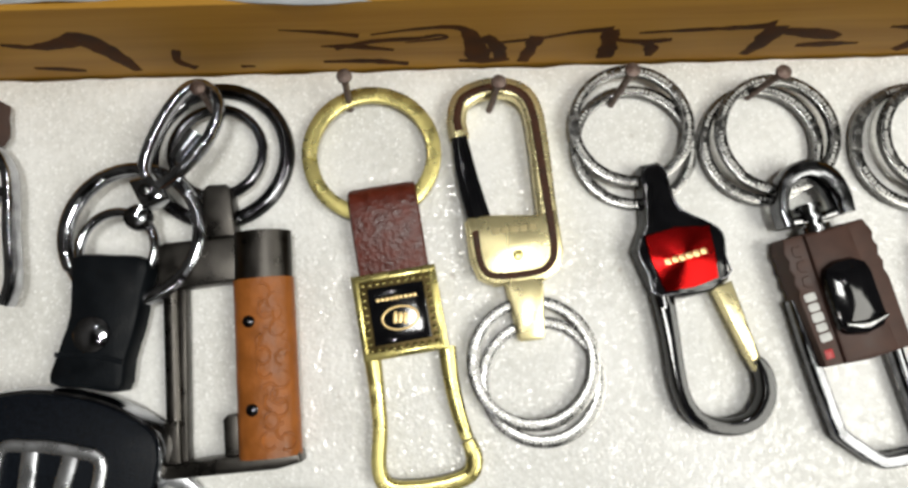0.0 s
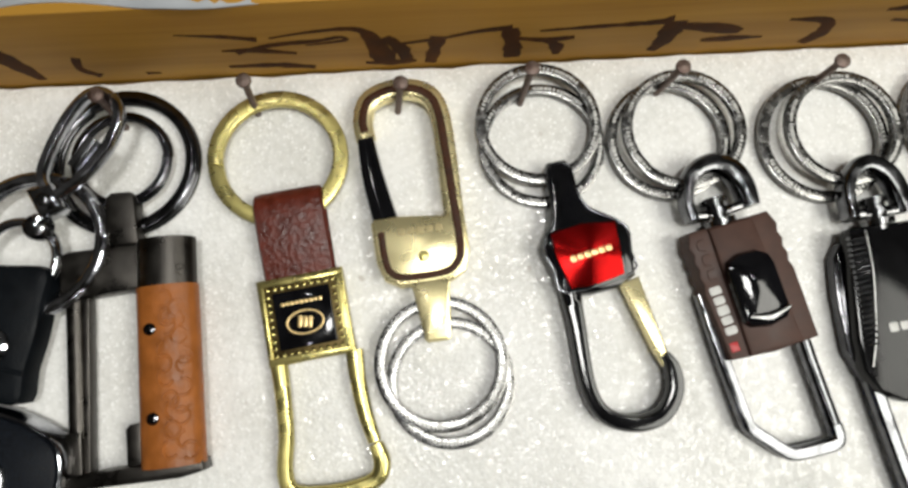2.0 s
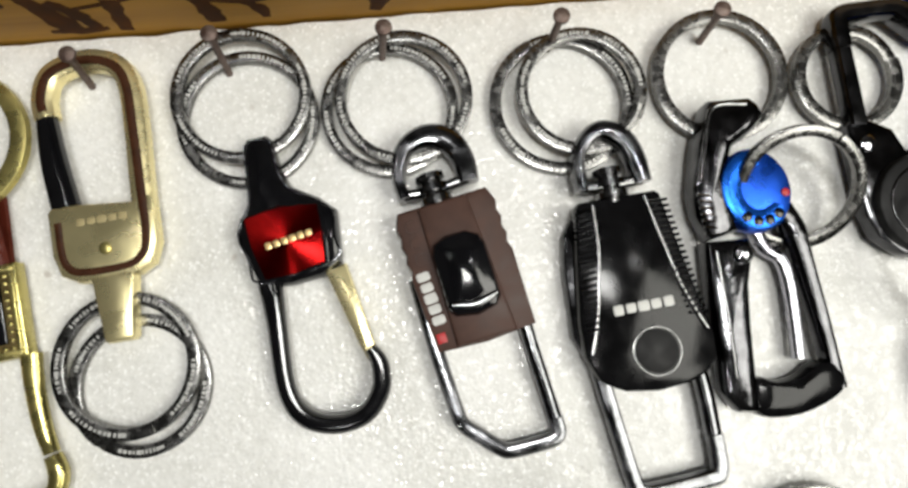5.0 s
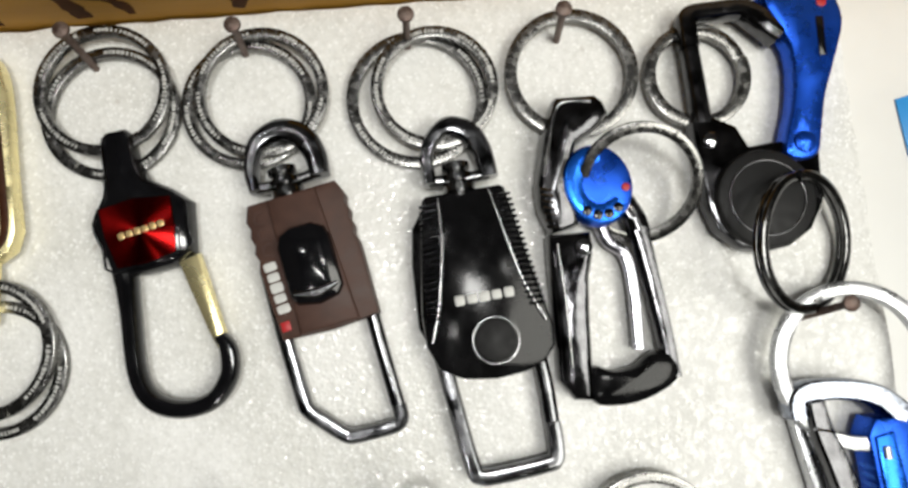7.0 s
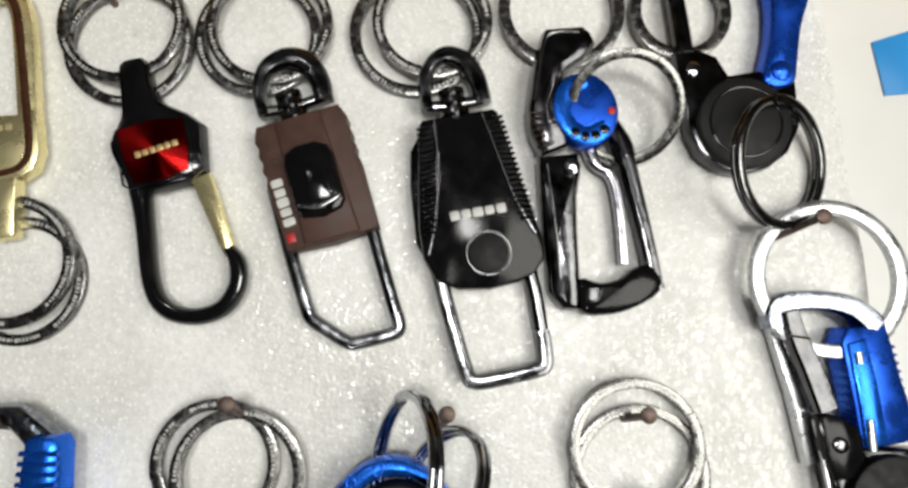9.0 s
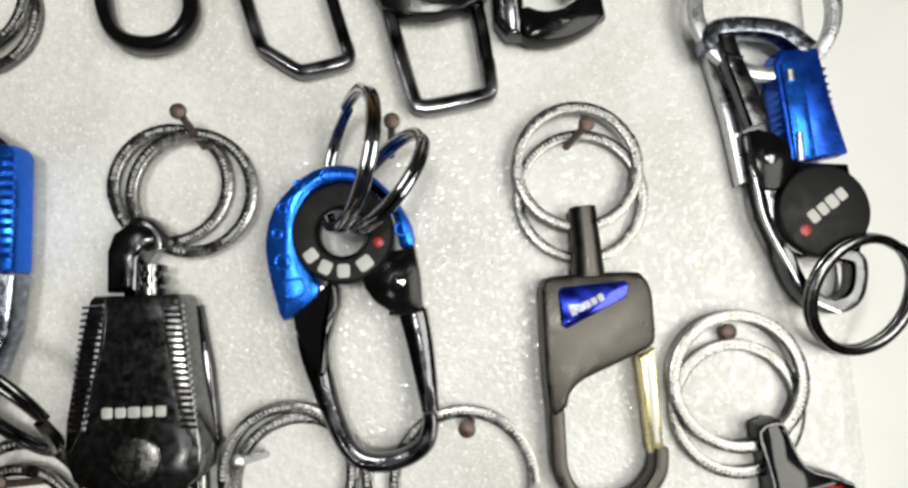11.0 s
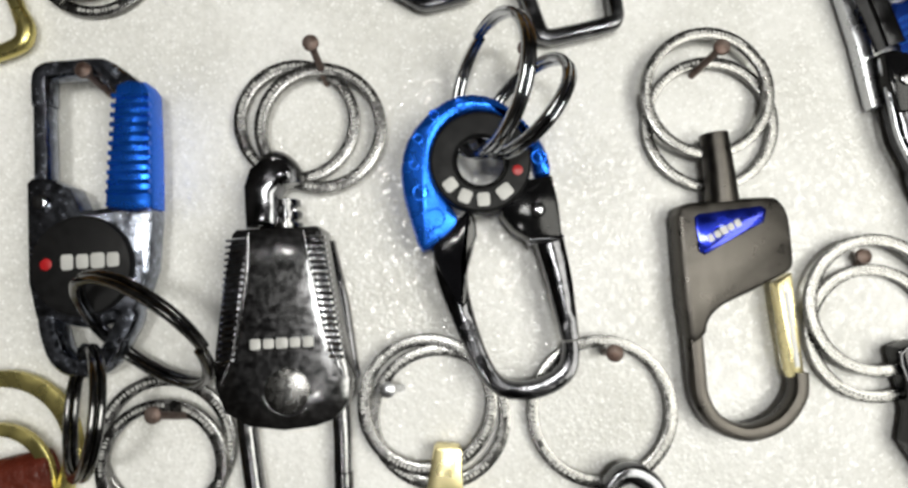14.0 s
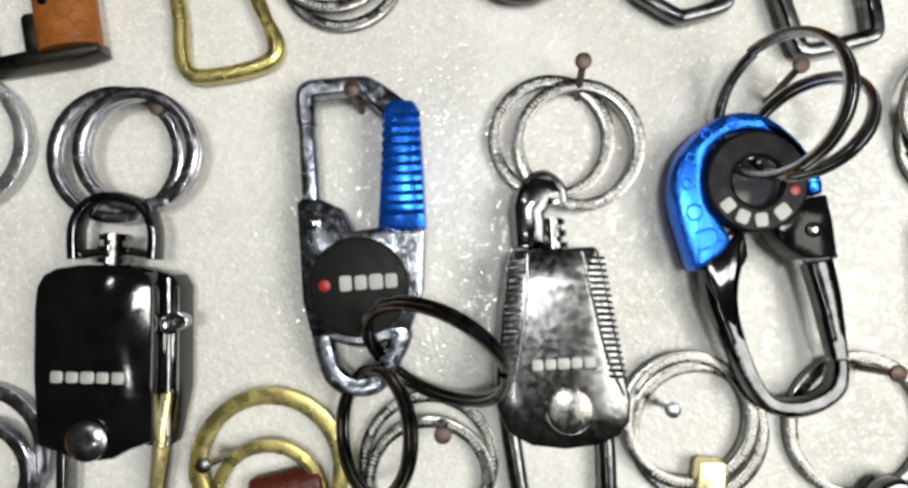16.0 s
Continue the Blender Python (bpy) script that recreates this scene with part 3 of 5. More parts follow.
def leather_frame_chain():
    ob = thing("key_chain", -53.0, 24.6, 11.2, "gunmetal shackle key chain with tan embossed leather grip", "key chain", ROW, 1.0, 0.66)
    split_ring(ob, -54.9, 33.3, 15.9, 2.2, 2.9, 2.0, 140, mat=DARK_CHROME, marks=False, power=2.2, label="black chrome outer ring")
    split_ring(ob, -54.8, 33.6, 10.4, 4.2, 1.9, 1.5, 20, mat=DARK_CHROME, marks=False, power=2.2, label="black chrome inner ring")
    part("tongue", slab(bmesh.new(), [(-2.9, 0.8), (-1.8, 1.8), (2.0, 1.6), (3.0, 0.4), (3.4, -9.6), (-3.2, -9.4)], 1.6, 7.6, 0.8), GUNMETAL, ob)
    part("top_bar", slab(bmesh.new(), [(-12.6, -9.9), (-11, -9.3), (4.5, -9.3), (4.5, -18.6), (-7.4, -19.0), (-12.6, -18.6)], 1.2, 7.4, 0.9), GUNMETAL, ob)
    part("grip_cap", rod(8.7, -9.2, 8.3, -18.9, 6.0, 5.8), GUNMETAL, ob, "round gunmetal end cap")
    grip = part("grip", sweep(bmesh.new(), [(8.3, -18.8, 6.0), (8.1, -30, 6.0), (7.8, -42, 6.0), (7.6, -53.2, 6.0)], 12.0, 11.6, power=2.2, seg=28), TAN, ob, "tan embossed leather sleeve")
    for k in range(20):
        col, i = k % 2, k // 2
        y, cx, sign = -21.6 - 3.1 * i - 1.4 * col + 0.7 * math.sin(k * 5.1), 8.8 + 2.5 * col + 0.6 * math.sin(k * 3.7), (-1) ** (i + col)
        turn = [(cx + sign * 1.4 * math.cos(a), y + 1.6 * math.sin(a)) for a in np.linspace(-2.1 + 0.8 * math.sin(k * 2.3), 2.0 + 0.9 * math.sin(k * 1.7), 7)]
        turn = [(x, v, 6.0 + 5.8 * math.sqrt(max(0.1, 1 - ((x - 8.0) / 6.1) ** 2))) for x, v in turn]
        part("scroll", sweep(bmesh.new(), smooth(turn, False, 3), 0.6, 0.7, power=2, seg=6), TAN, grip)
    for x, y in ((5.9, -27.2), (5.6, -44.0)):
        part("rivet", disc(x, y, 1.2, 10.8, 12.1, 0.4, 0.2), DARK_CHROME, ob, "small dark rivet")
    part("post", rod(-10.6, -18.4, -10.9, -46, 4.6, 1.7), GUNMETAL, ob)
    part("post_back", slab(bmesh.new(), [(-9.3, -18.8), (-7.6, -19), (-8.6, -53), (-10.6, -53)], 1.0, 5.2, 0.5), GUNMETAL, ob)
    part("post_socket", slab(bmesh.new(), [(-12.8, -44.6), (-9.6, -44.6), (-9.6, -54), (-12.8, -54)], 1.2, 6.6, 0.7), GUNMETAL, ob)
    part("base_bar", slab(bmesh.new(), [(-13.2, -52.6), (1, -52.2), (13.4, -52.8), (13.6, -54.8), (9, -55.6), (-13, -55.2)], 1.0, 8.6, 0.8), GUNMETAL, ob)
    part("stop", slab(bmesh.new(), [(-1.2, -45.4), (-0.4, -44.6), (1.8, -44.6), (1.8, -53), (-1.2, -53)], 1.2, 6.8, 0.5), GUNMETAL, ob)


def make_badge_chain(x, y, rot, label, ring, second=None):
    ob = thing("key_chain", x, y, rot, label, "key chain", ROW, 1.0, 0.8)
    split_ring(ob, *ring, 3.0, 3.2, 1.1, 205, mat=BRASS, marks=False, label="flat antique brass split ring")
    if second:
        split_ring(ob, *second, 4.6, 2.4, 0.9, 20, mat=BRASS, marks=False, label="inner brass ring")
    bm = bmesh.new()
    sweep(bm, smooth([(0, -18.0, 3.2), (0, -10, 5.0), (0, -3.0, 5.6), (0, 0.0, 4.4), (0, 0.4, 2.8), (0, -3.0, 1.4), (0, -10, 1.4), (0, -18.0, 1.8)], False, 5), 14.3, 1.7, power=5.0, seg=12)
    part("strap", bm, LEATHER, ob, "glossy cognac pebbled leather loop")
    badge = part("badge_frame", slab(bmesh.new(), [(-8.9, -16.6), (8.5, -16.6), (8.7, -34.0), (-8.6, -34.0)], 0.8, 4.8, 0.7), BRASS, ob, "square antique brass badge frame")
    bm = bmesh.new()
    slab(bm, [(-8.2, -17.3), (7.9, -17.3), (7.9, -18.1), (-8.2, -18.1)], 4.6, 5.2, 0.2)
    slab(bm, [(-8.2, -32.6), (7.9, -32.6), (7.9, -33.4), (-8.2, -33.4)], 4.6, 5.2, 0.2)
    slab(bm, [(-8.2, -18.1), (-7.4, -18.1), (-7.4, -32.6), (-8.2, -32.6)], 4.6, 5.2, 0.2)
    slab(bm, [(7.1, -18.1), (7.9, -18.1), (7.9, -32.6), (7.1, -32.6)], 4.6, 5.2, 0.2)
    part("raised_edge", bm, BRASS, badge)
    first = None
    for k in range(36):
        side, i = divmod(k, 9)
        u = -6.75 + 13.2 * i / 9
        cx, cy = ((u, -18.85), (6.45, -18.85 - (u + 6.75)), (-u - 0.3, -32.05), (-6.75, -32.05 + (u + 6.75)))[side]
        if first is None:
            bm = bmesh.new()
            bmesh.ops.create_icosphere(bm, subdivisions=1, radius=0.52)
            first = part("stud", bm, BRASS, badge)
            stud = first
        else:
            stud = new("stud", first.data)
            stud.parent = badge
        stud.location = (cx / 1000, cy / 1000, 0.0050)
    # recess floor in a much darker brass than the frame
    part("recess", slab(bmesh.new(), [(-7.3, -18.2), (7.0, -18.2), (7.0, -32.5), (-7.3, -32.5)], 4.4, 4.9, 0.1), BRASS_DARK, badge, "darker brass recess between the studs")
    panel = part("badge_panel", slab(bmesh.new(), [(-5.9, -19.7), (5.6, -19.7), (5.7, -31.2), (-5.8, -31.2)], 4.6, 5.6, 0.4, 0.35), BLACK, ob, "glossy black enamel panel")
    part("oval", bar([(3.6 * math.cos(a), -26.4 + 2.3 * math.sin(a)) for a in np.linspace(0, 2 * math.pi, 17)[:-1]], 0.45, 0.3, 6.0, True, 2), GOLD_PRINT, panel, "plain gold oval emblem")
    logo(panel, -0.2, -22.3, 5.95, 8.4, 0.7, GOLD_PRINT, 0, 9)
    logo(panel, 0, -26.4, 6.0, 3.0, 2.4, GOLD_PRINT, -12, 3)
    part("hook", bar([(-6.9, -33.6), (-7.0, -40), (-7.4, -47), (-8.7, -54.5), (-7.4, -58.2), (-2.5, -59.4), (4, -59.6), (8.6, -58.6), (10.0, -55.8), (9.4, -52.2)], [3.4, 3.1, 3.0, 3.0, 3.1, 3.0, 3.0, 3.2, 3.4, 2.8], 3.4, 2.9), BRASS, ob, "antique brass snap hook")
    part("gate", bar([(8.2, -33.6), (8.0, -40), (8.4, -46.5), (9.3, -51.8)], [3.6, 3.2, 3.0, 2.6], 3.0, 2.9), BRASS, ob)
    return ob


def make_gold_chain(x, y, rot, label, rings=()):
    ob = thing("key_chain", x, y, rot, label, "key chain", ROW, 1.0, 0.92)
    for k, (rx, ry, r) in enumerate(rings):
        split_ring(ob, rx, ry, r, 1.2 + 1.7 * k, 2.3, 0.8, 250 + 60 * k)
    frame_path = [(-9.0, -11.0), (-9.2, -7), (-7.6, -2.8), (-3.2, -0.9), (1.5, -1.0), (5.4, -3.0), (7.1, -7.4), (7.3, -16), (7.1, -24), (7.0, -31)]
    part("frame", bar(frame_path, 4.2, 3.6, 3.2, power=4.5), GOLD, ob, "satin gold carabiner frame")
    body = part("body", slab(bmesh.new(), [(-10.2, -29.2), (-9.4, -28.4), (-5.0, -28.4), (4.9, -29.4), (9.0, -28.6), (9.1, -37.6), (7.6, -41.4), (4.6, -43.0), (-5.6, -43.0), (-8.8, -41.2), (-10.0, -37.4)], 1.4, 5.1, 0.7), GOLD, ob, "satin gold body plate")
    part("inlay", bar([(-9.0, -9.8), (-9.1, -7), (-7.5, -3.0), (-3.1, -1.2), (1.5, -1.3), (5.2, -3.3), (6.8, -7.4), (7.1, -16), (7.2, -26), (7.2, -36.4), (5.8, -39.9), (2.6, -41.2), (-4.8, -41.1), (-7.4, -39.6), (-8.2, -36.4), (-8.3, -31.4)], [1.7] * 9 + [1.6, 1.5, 1.4, 1.4, 1.4, 1.4, 1.4], 0.6, 5.05), BROWN_ENAMEL, ob, "brown enamel inlay line")
    part("gate", bar([(-9.1, -11.0), (-8.6, -19), (-7.2, -28.6)], [3.6, 4.6, 5.2], 3.2, 3.4), BLACK, ob, "glossy black gate")
    part("tail", slab(bmesh.new(), [(-3.6, -42.4), (4.2, -42.4), (3.3, -50), (2.9, -54.0), (2.3, -54.6), (-1.8, -54.6), (-2.4, -54.0), (-2.8, -50)], 1.5, 5.2, 0.7), GOLD, ob)
    part("pin", disc(-0.3, -37.4, 1.15, 5.0, 5.5, 0.3), BRASS, body, "small brass pin")
    logo(body, -0.4, -31.9, 5.06, 9.6, 1.4, GOLD_ENGRAVED, 0, 5)
    return ob


def make_red_chain(x, y, rot, label, rings, hook=None):
    ob = thing("key_chain", x, y, rot, label, "key chain", ROW, 1.0, 0.95)
    for k, (rx, ry, r) in enumerate(rings):
        split_ring(ob, rx, ry, r, 3.4 - 1.9 * k, 2.2, 0.8, 330 - 70 * k)
    body = part("body", slab(bmesh.new(), [(-2.6, -0.6), (-1.8, 0.3), (1.8, 0.2), (2.6, -0.8), (2.7, -6), (3.8, -10.4), (8.4, -13.9), (10.9, -16.8), (10.1, -22), (9.3, -26.6), (5.4, -28.2), (0, -28.3), (-5.9, -27.4), (-7.0, -22), (-7.9, -16.6), (-4.7, -12), (-3.6, -7)], 0.9, 5.8, 1.3), BLACK, ob, "glossy black lacquered body")
    # thin chrome bar added to shape the bright highlight line along the bevel
    part("edge_highlight", bar([(-2.2, -1.0), (2.2, -1.2), (2.4, -6.2), (3.4, -10.8), (7.8, -14.4), (10.2, -17.2), (9.5, -22), (8.6, -26), (-5.4, -26.8), (-6.5, -22), (-7.3, -16.8), (-4.2, -12.2), (-3.2, -7.2)], 0.5, 0.6, 5.6, True, 3), DARK_CHROME, body)
    part("foil_rim", slab(bmesh.new(), [(-6.3, -14.2), (1, -13.4), (8.7, -14.6), (8.4, -21), (7.4, -26.6), (1, -27.4), (-5.0, -26.9), (-6.3, -20)], 5.4, 6.0, 0.5), BLACK, body)
    foil = part("foil", slab(bmesh.new(), [(-5.9, 5.6), (0, 6.1), (5.9, 4.9), (5.6, -0.5), (4.9, -5.1), (0, -5.8), (-4.9, -5.4), (-5.9, 0.5)], -0.3, 0.25, 0.2), RED, body, "red radially spun foil insert")
    foil.location, foil.scale = (0.0012, -0.0205, 0.0062), (1.13, 1.06, 1.0)
    logo(foil, 0.2, 0.2, 0.28, 8.0, 1.2, GOLD_PRINT, 4, 6)
    part("hook", bar(hook or [(-4.3, -26.6), (-4.9, -34), (-6.0, -45.8), (-4.2, -51.6), (0.8, -54.5), (6.4, -54.3), (10.2, -50.8), (11.2, -46.4), (10.4, -43.2)], [4.4, 3.5, 3.2, 3.4, 3.4, 3.4, 3.4, 3.2, 2.2], 4.4, 3.4), BLACK, ob, "glossy black hook")
    part("gate", slab(bmesh.new(), [(6.0, -27.6), (10.0, -27.0), (11.3, -43.2), (9.5, -45.4), (8.6, -42)], 1.8, 4.6, 0.6), GOLD, ob, "pale gold gate")
    return ob


def brown_switch_chain():
    ob = thing("key_chain", 70.4, 27.1, 19.9, "matt brown key chain with black switch and chrome loop", "key chain", ROW)
    split_ring(ob, 59.9, 45.8, 13.3, 1.6, 2.2, 0.8, 130)
    split_ring(ob, 62.6, 47.7, 13.2, 3.4, 2.2, 0.8, 250)
    swivel(ob, [(-6.2, 2.6), (-6.0, 7.0), (-3.4, 11.6), (1.2, 12.9), (5.0, 10.6), (6.4, 6.4), (6.2, 2.2)], 4.8, MID_CHROME, [2.4, 2.6, 3.6, 4.4, 4.8, 4.4, 3.8], 5.0, (-0.6, 1.6))
    left = [(-9.0 - 0.5 * (k % 2), -1.2 - 1.55 * k) for k in range(8)]
    right = [(9.2 + 0.5 * (k % 2), -1.2 - 1.55 * k) for k in range(8)]
    body = part("body", slab(bmesh.new(), [(-8.4, 0.3)] + [(8.6, 0.2)] + right + [(9.3, -26.2), (0, -26.6), (-8.9, -25.8)] + left[::-1], 1.2, 6.6, 0.6), BROWN_PLASTIC, ob, "matt brown plastic body with notched edges")
    part("ridge", slab(bmesh.new(), [(-4.6, 0.0), (4.8, 0.0), (5.8, -26.2), (-5.4, -26.0)], 6.0, 7.5, 0.9), BROWN_PLASTIC, body)
    bm = bmesh.new()
    for k in range(3):
        sweep(bm, smooth([(-6.0, -1.8 - 3.1 * k, 6.6), (-7.4, -2.0 - 3.1 * k, 6.6), (-7.5, -3.6 - 3.1 * k, 6.6), (-6.2, -4.0 - 3.1 * k, 6.6)], False, 3), 0.4, 0.4, power=2, seg=6)
    part("grip_notches", bm, BROWN_PLASTIC, body)
    part("switch", slab(bmesh.new(), [(-4.9, -9.6), (-4.0, -7.4), (-1.5, -6.4), (2.4, -6.5), (4.5, -7.8), (5.1, -9.8), (4.9, -19.4), (3.6, -20.9), (0, -21.6), (-3.9, -20.7), (-5.0, -19.2)], 6.9, 9.4, 1.4, 0.7), BLACK, ob, "glossy black slide switch")
    part("switch_lip", bar([(-4.0, -18.6), (0, -19.6), (4.2, -18.8)], [0.8, 1.8, 0.8], 0.9, 9.6), SMOKE, ob, "chrome lip of the switch")
    logo(body, -7.2, -16.2, 6.62, 10.2, 2.4, WHITE_PAINT, -88)
    part("mark", slab(bmesh.new(), [(-8.4, -22.6), (-6.7, -22.6), (-6.7, -24.4), (-8.4, -24.4)], 6.5, 6.7, 0.05), RED_PAINT, body, "small red printed square")
    part("loop", bar([(-8.9, -12), (-9.2, -24), (-9.1, -37), (-8.6, -39.6), (-6.4, -42.4), (-3.6, -45.6), (-1.8, -46.5), (3, -46.9), (6.2, -46.9), (7.3, -45.9), (7.5, -43.5)], 2.8, 3.2, 2.8, steps=4), MID_CHROME, ob, "dark chrome hexagonal loop")
    part("gate", bar([(8.0, -22), (7.6, -30), (7.4, -43.4)], 2.7, 2.8, 2.8), MID_CHROME, ob)


def make_knife_chain(x, y, rot, label, rings, size=1.0, top=6.4, metal=None, narrow=False, leaf=True, legs=True, post=0.0):
    metal = metal or SCUFFED
    ob = thing("key_chain", x, y, rot, label, "key chain", ROW)
    for k, (rx, ry, r) in enumerate(rings):
        split_ring(ob, rx, ry, r, 1.6 + 1.9 * k, 2.3, 0.8, 200 + 90 * k)
    s = size
    if narrow:
        swivel(ob, [(-4.4, 1.0), (-4.4, 7), (-3.0, 11.4), (-0.6, 13.2), (1.6, 11.2), (2.0, 8.6)], 5.4, SMOKE, 4.4, 6.0, (0.6, 1.6))
        part("shackle_cheek", slab(bmesh.new(), [(-6.6, 0.8), (-6.8, 8.6), (-5.6, 12.0), (-2.6, 14.0), (1.2, 13.4), (2.8, 11.0), (2.4, 9.0), (0.6, 8.8), (-0.6, 6.8), (-0.9, 0.8)], 2.6, 9.0, 1.6), MID_CHROME, ob, "dark polished shackle cheek")
    else:
        swivel(ob, [(-5.8, 2.4), (-5.4, 8.4), (-3.0, 12.0), (0.2, 13.2), (3.6, 11.0), (5.2, 7.0), (5.7, 2.0)], 4.6, MID_CHROME, [2.6, 2.8, 3.2, 3.8, 4.2, 4.0, 3.4], 4.6, (-0.4, 1.6))
    if leaf:
        part("back_leaf", slab(bmesh.new(), [(s * a + leaf, s * b) for a, b in ((-8.6, -5), (-6.5, -2.2), (6.5, -2), (8.8, -14), (10.2, -28), (7, -32), (-8.4, -30), (-10.6, -24), (-9.8, -12))], 0.8, 3.4, 0.6), DARK_CHROME, ob)
    o = [(s * a, s * b) for a, b in ((-8.0, -0.6), (-7.2, 0.2), (7.2, 0.1), (8.0, -0.6), (9.9, -14), (12.0, -27.4), (11.6, -31.4), (9.2, -34.0), (5.6, -35.2), (0, -35.6), (-6, -34.6), (-10.2, -32.0), (-11.8, -27.6), (-11.7, -21.6), (-9.9, -10))]
    body = part("body", slab(bmesh.new(), o, 2.6, top, 0.7, 0.35 if narrow else 0.0), metal, ob, "mirror-dark polished folding body")
    for side in (-1, 1):
        for k in range(20):
            y0 = -1.8 - k * 1.12
            a, b = (-8.7 - 0.15 * k * 0.75, -5.2 - 0.17 * k) if side < 0 else (5.3 + 0.175 * k, 8.7 + 0.135 * k)
            rib = bar([(s * a, s * y0), (s * b, s * (y0 - 0.25 * side))], 0.66 * s, 1.6, top + 0.1, steps=1, power=2, seg=8)
            part("rib", rib, CHROME if narrow else MID_CHROME, body)
    edge = [(s * a, s * b) for a, b in ((-4.9, -0.6), (-5.4, -8), (-6.8, -15), (-8.6, -22), (-10.6, -27))]
    part("panel_edge", bar(edge, 0.6, 0.7, top + 0.1), SMOKE, body)
    edge = [(s * a, s * b) for a, b in ((4.9, -0.6), (6.5, -10), (8.2, -19), (10.8, -26.4))]
    part("panel_edge", bar(edge, 0.6, 0.7, top + 0.1), SMOKE, body)
    stud = part("pivot", disc(s * 1.0, s * -28.6, s * 3.9, top - 0.4, top + (0.7 if narrow else 0.15), 0.1), RUBBER if not narrow else STEEL, ob, "round steel pivot stud")
    part("pivot_groove", bar(circle(s * 1.0, s * -28.6, s * 4.3, 24), 0.32, 0.4, top + 0.02, True, 2), SMOKE, stud)
    logo(body, s * 0.4, s * -20.3, top + (0.34 if narrow else 0.03), s * 11.6, s * 1.9, GREY_PRINT, 0, 5)
    if legs:
        part("loop", bar([(s * a, s * b) for a, b in ((-9.4, -30), (-8.8, -37), (-7.4, -50.4), (-6.2, -52.6), (-3, -53.0), (5.6, -52.7), (8.0, -52.0), (8.6, -48.6), (8.7, -45.4))], 3.6 if narrow else 3.1, 3.4, 3.0), SMOKE if narrow else MID_CHROME, ob, "smoked chrome loop")
        part("gate", bar([(s * 8.6, s * -32), (s * 8.8, s * -39), (s * 8.6, s * -45.2)], 3.4 if narrow else 3.0, 3.0, 3.0), SMOKE if narrow else MID_CHROME, ob)
    return ob


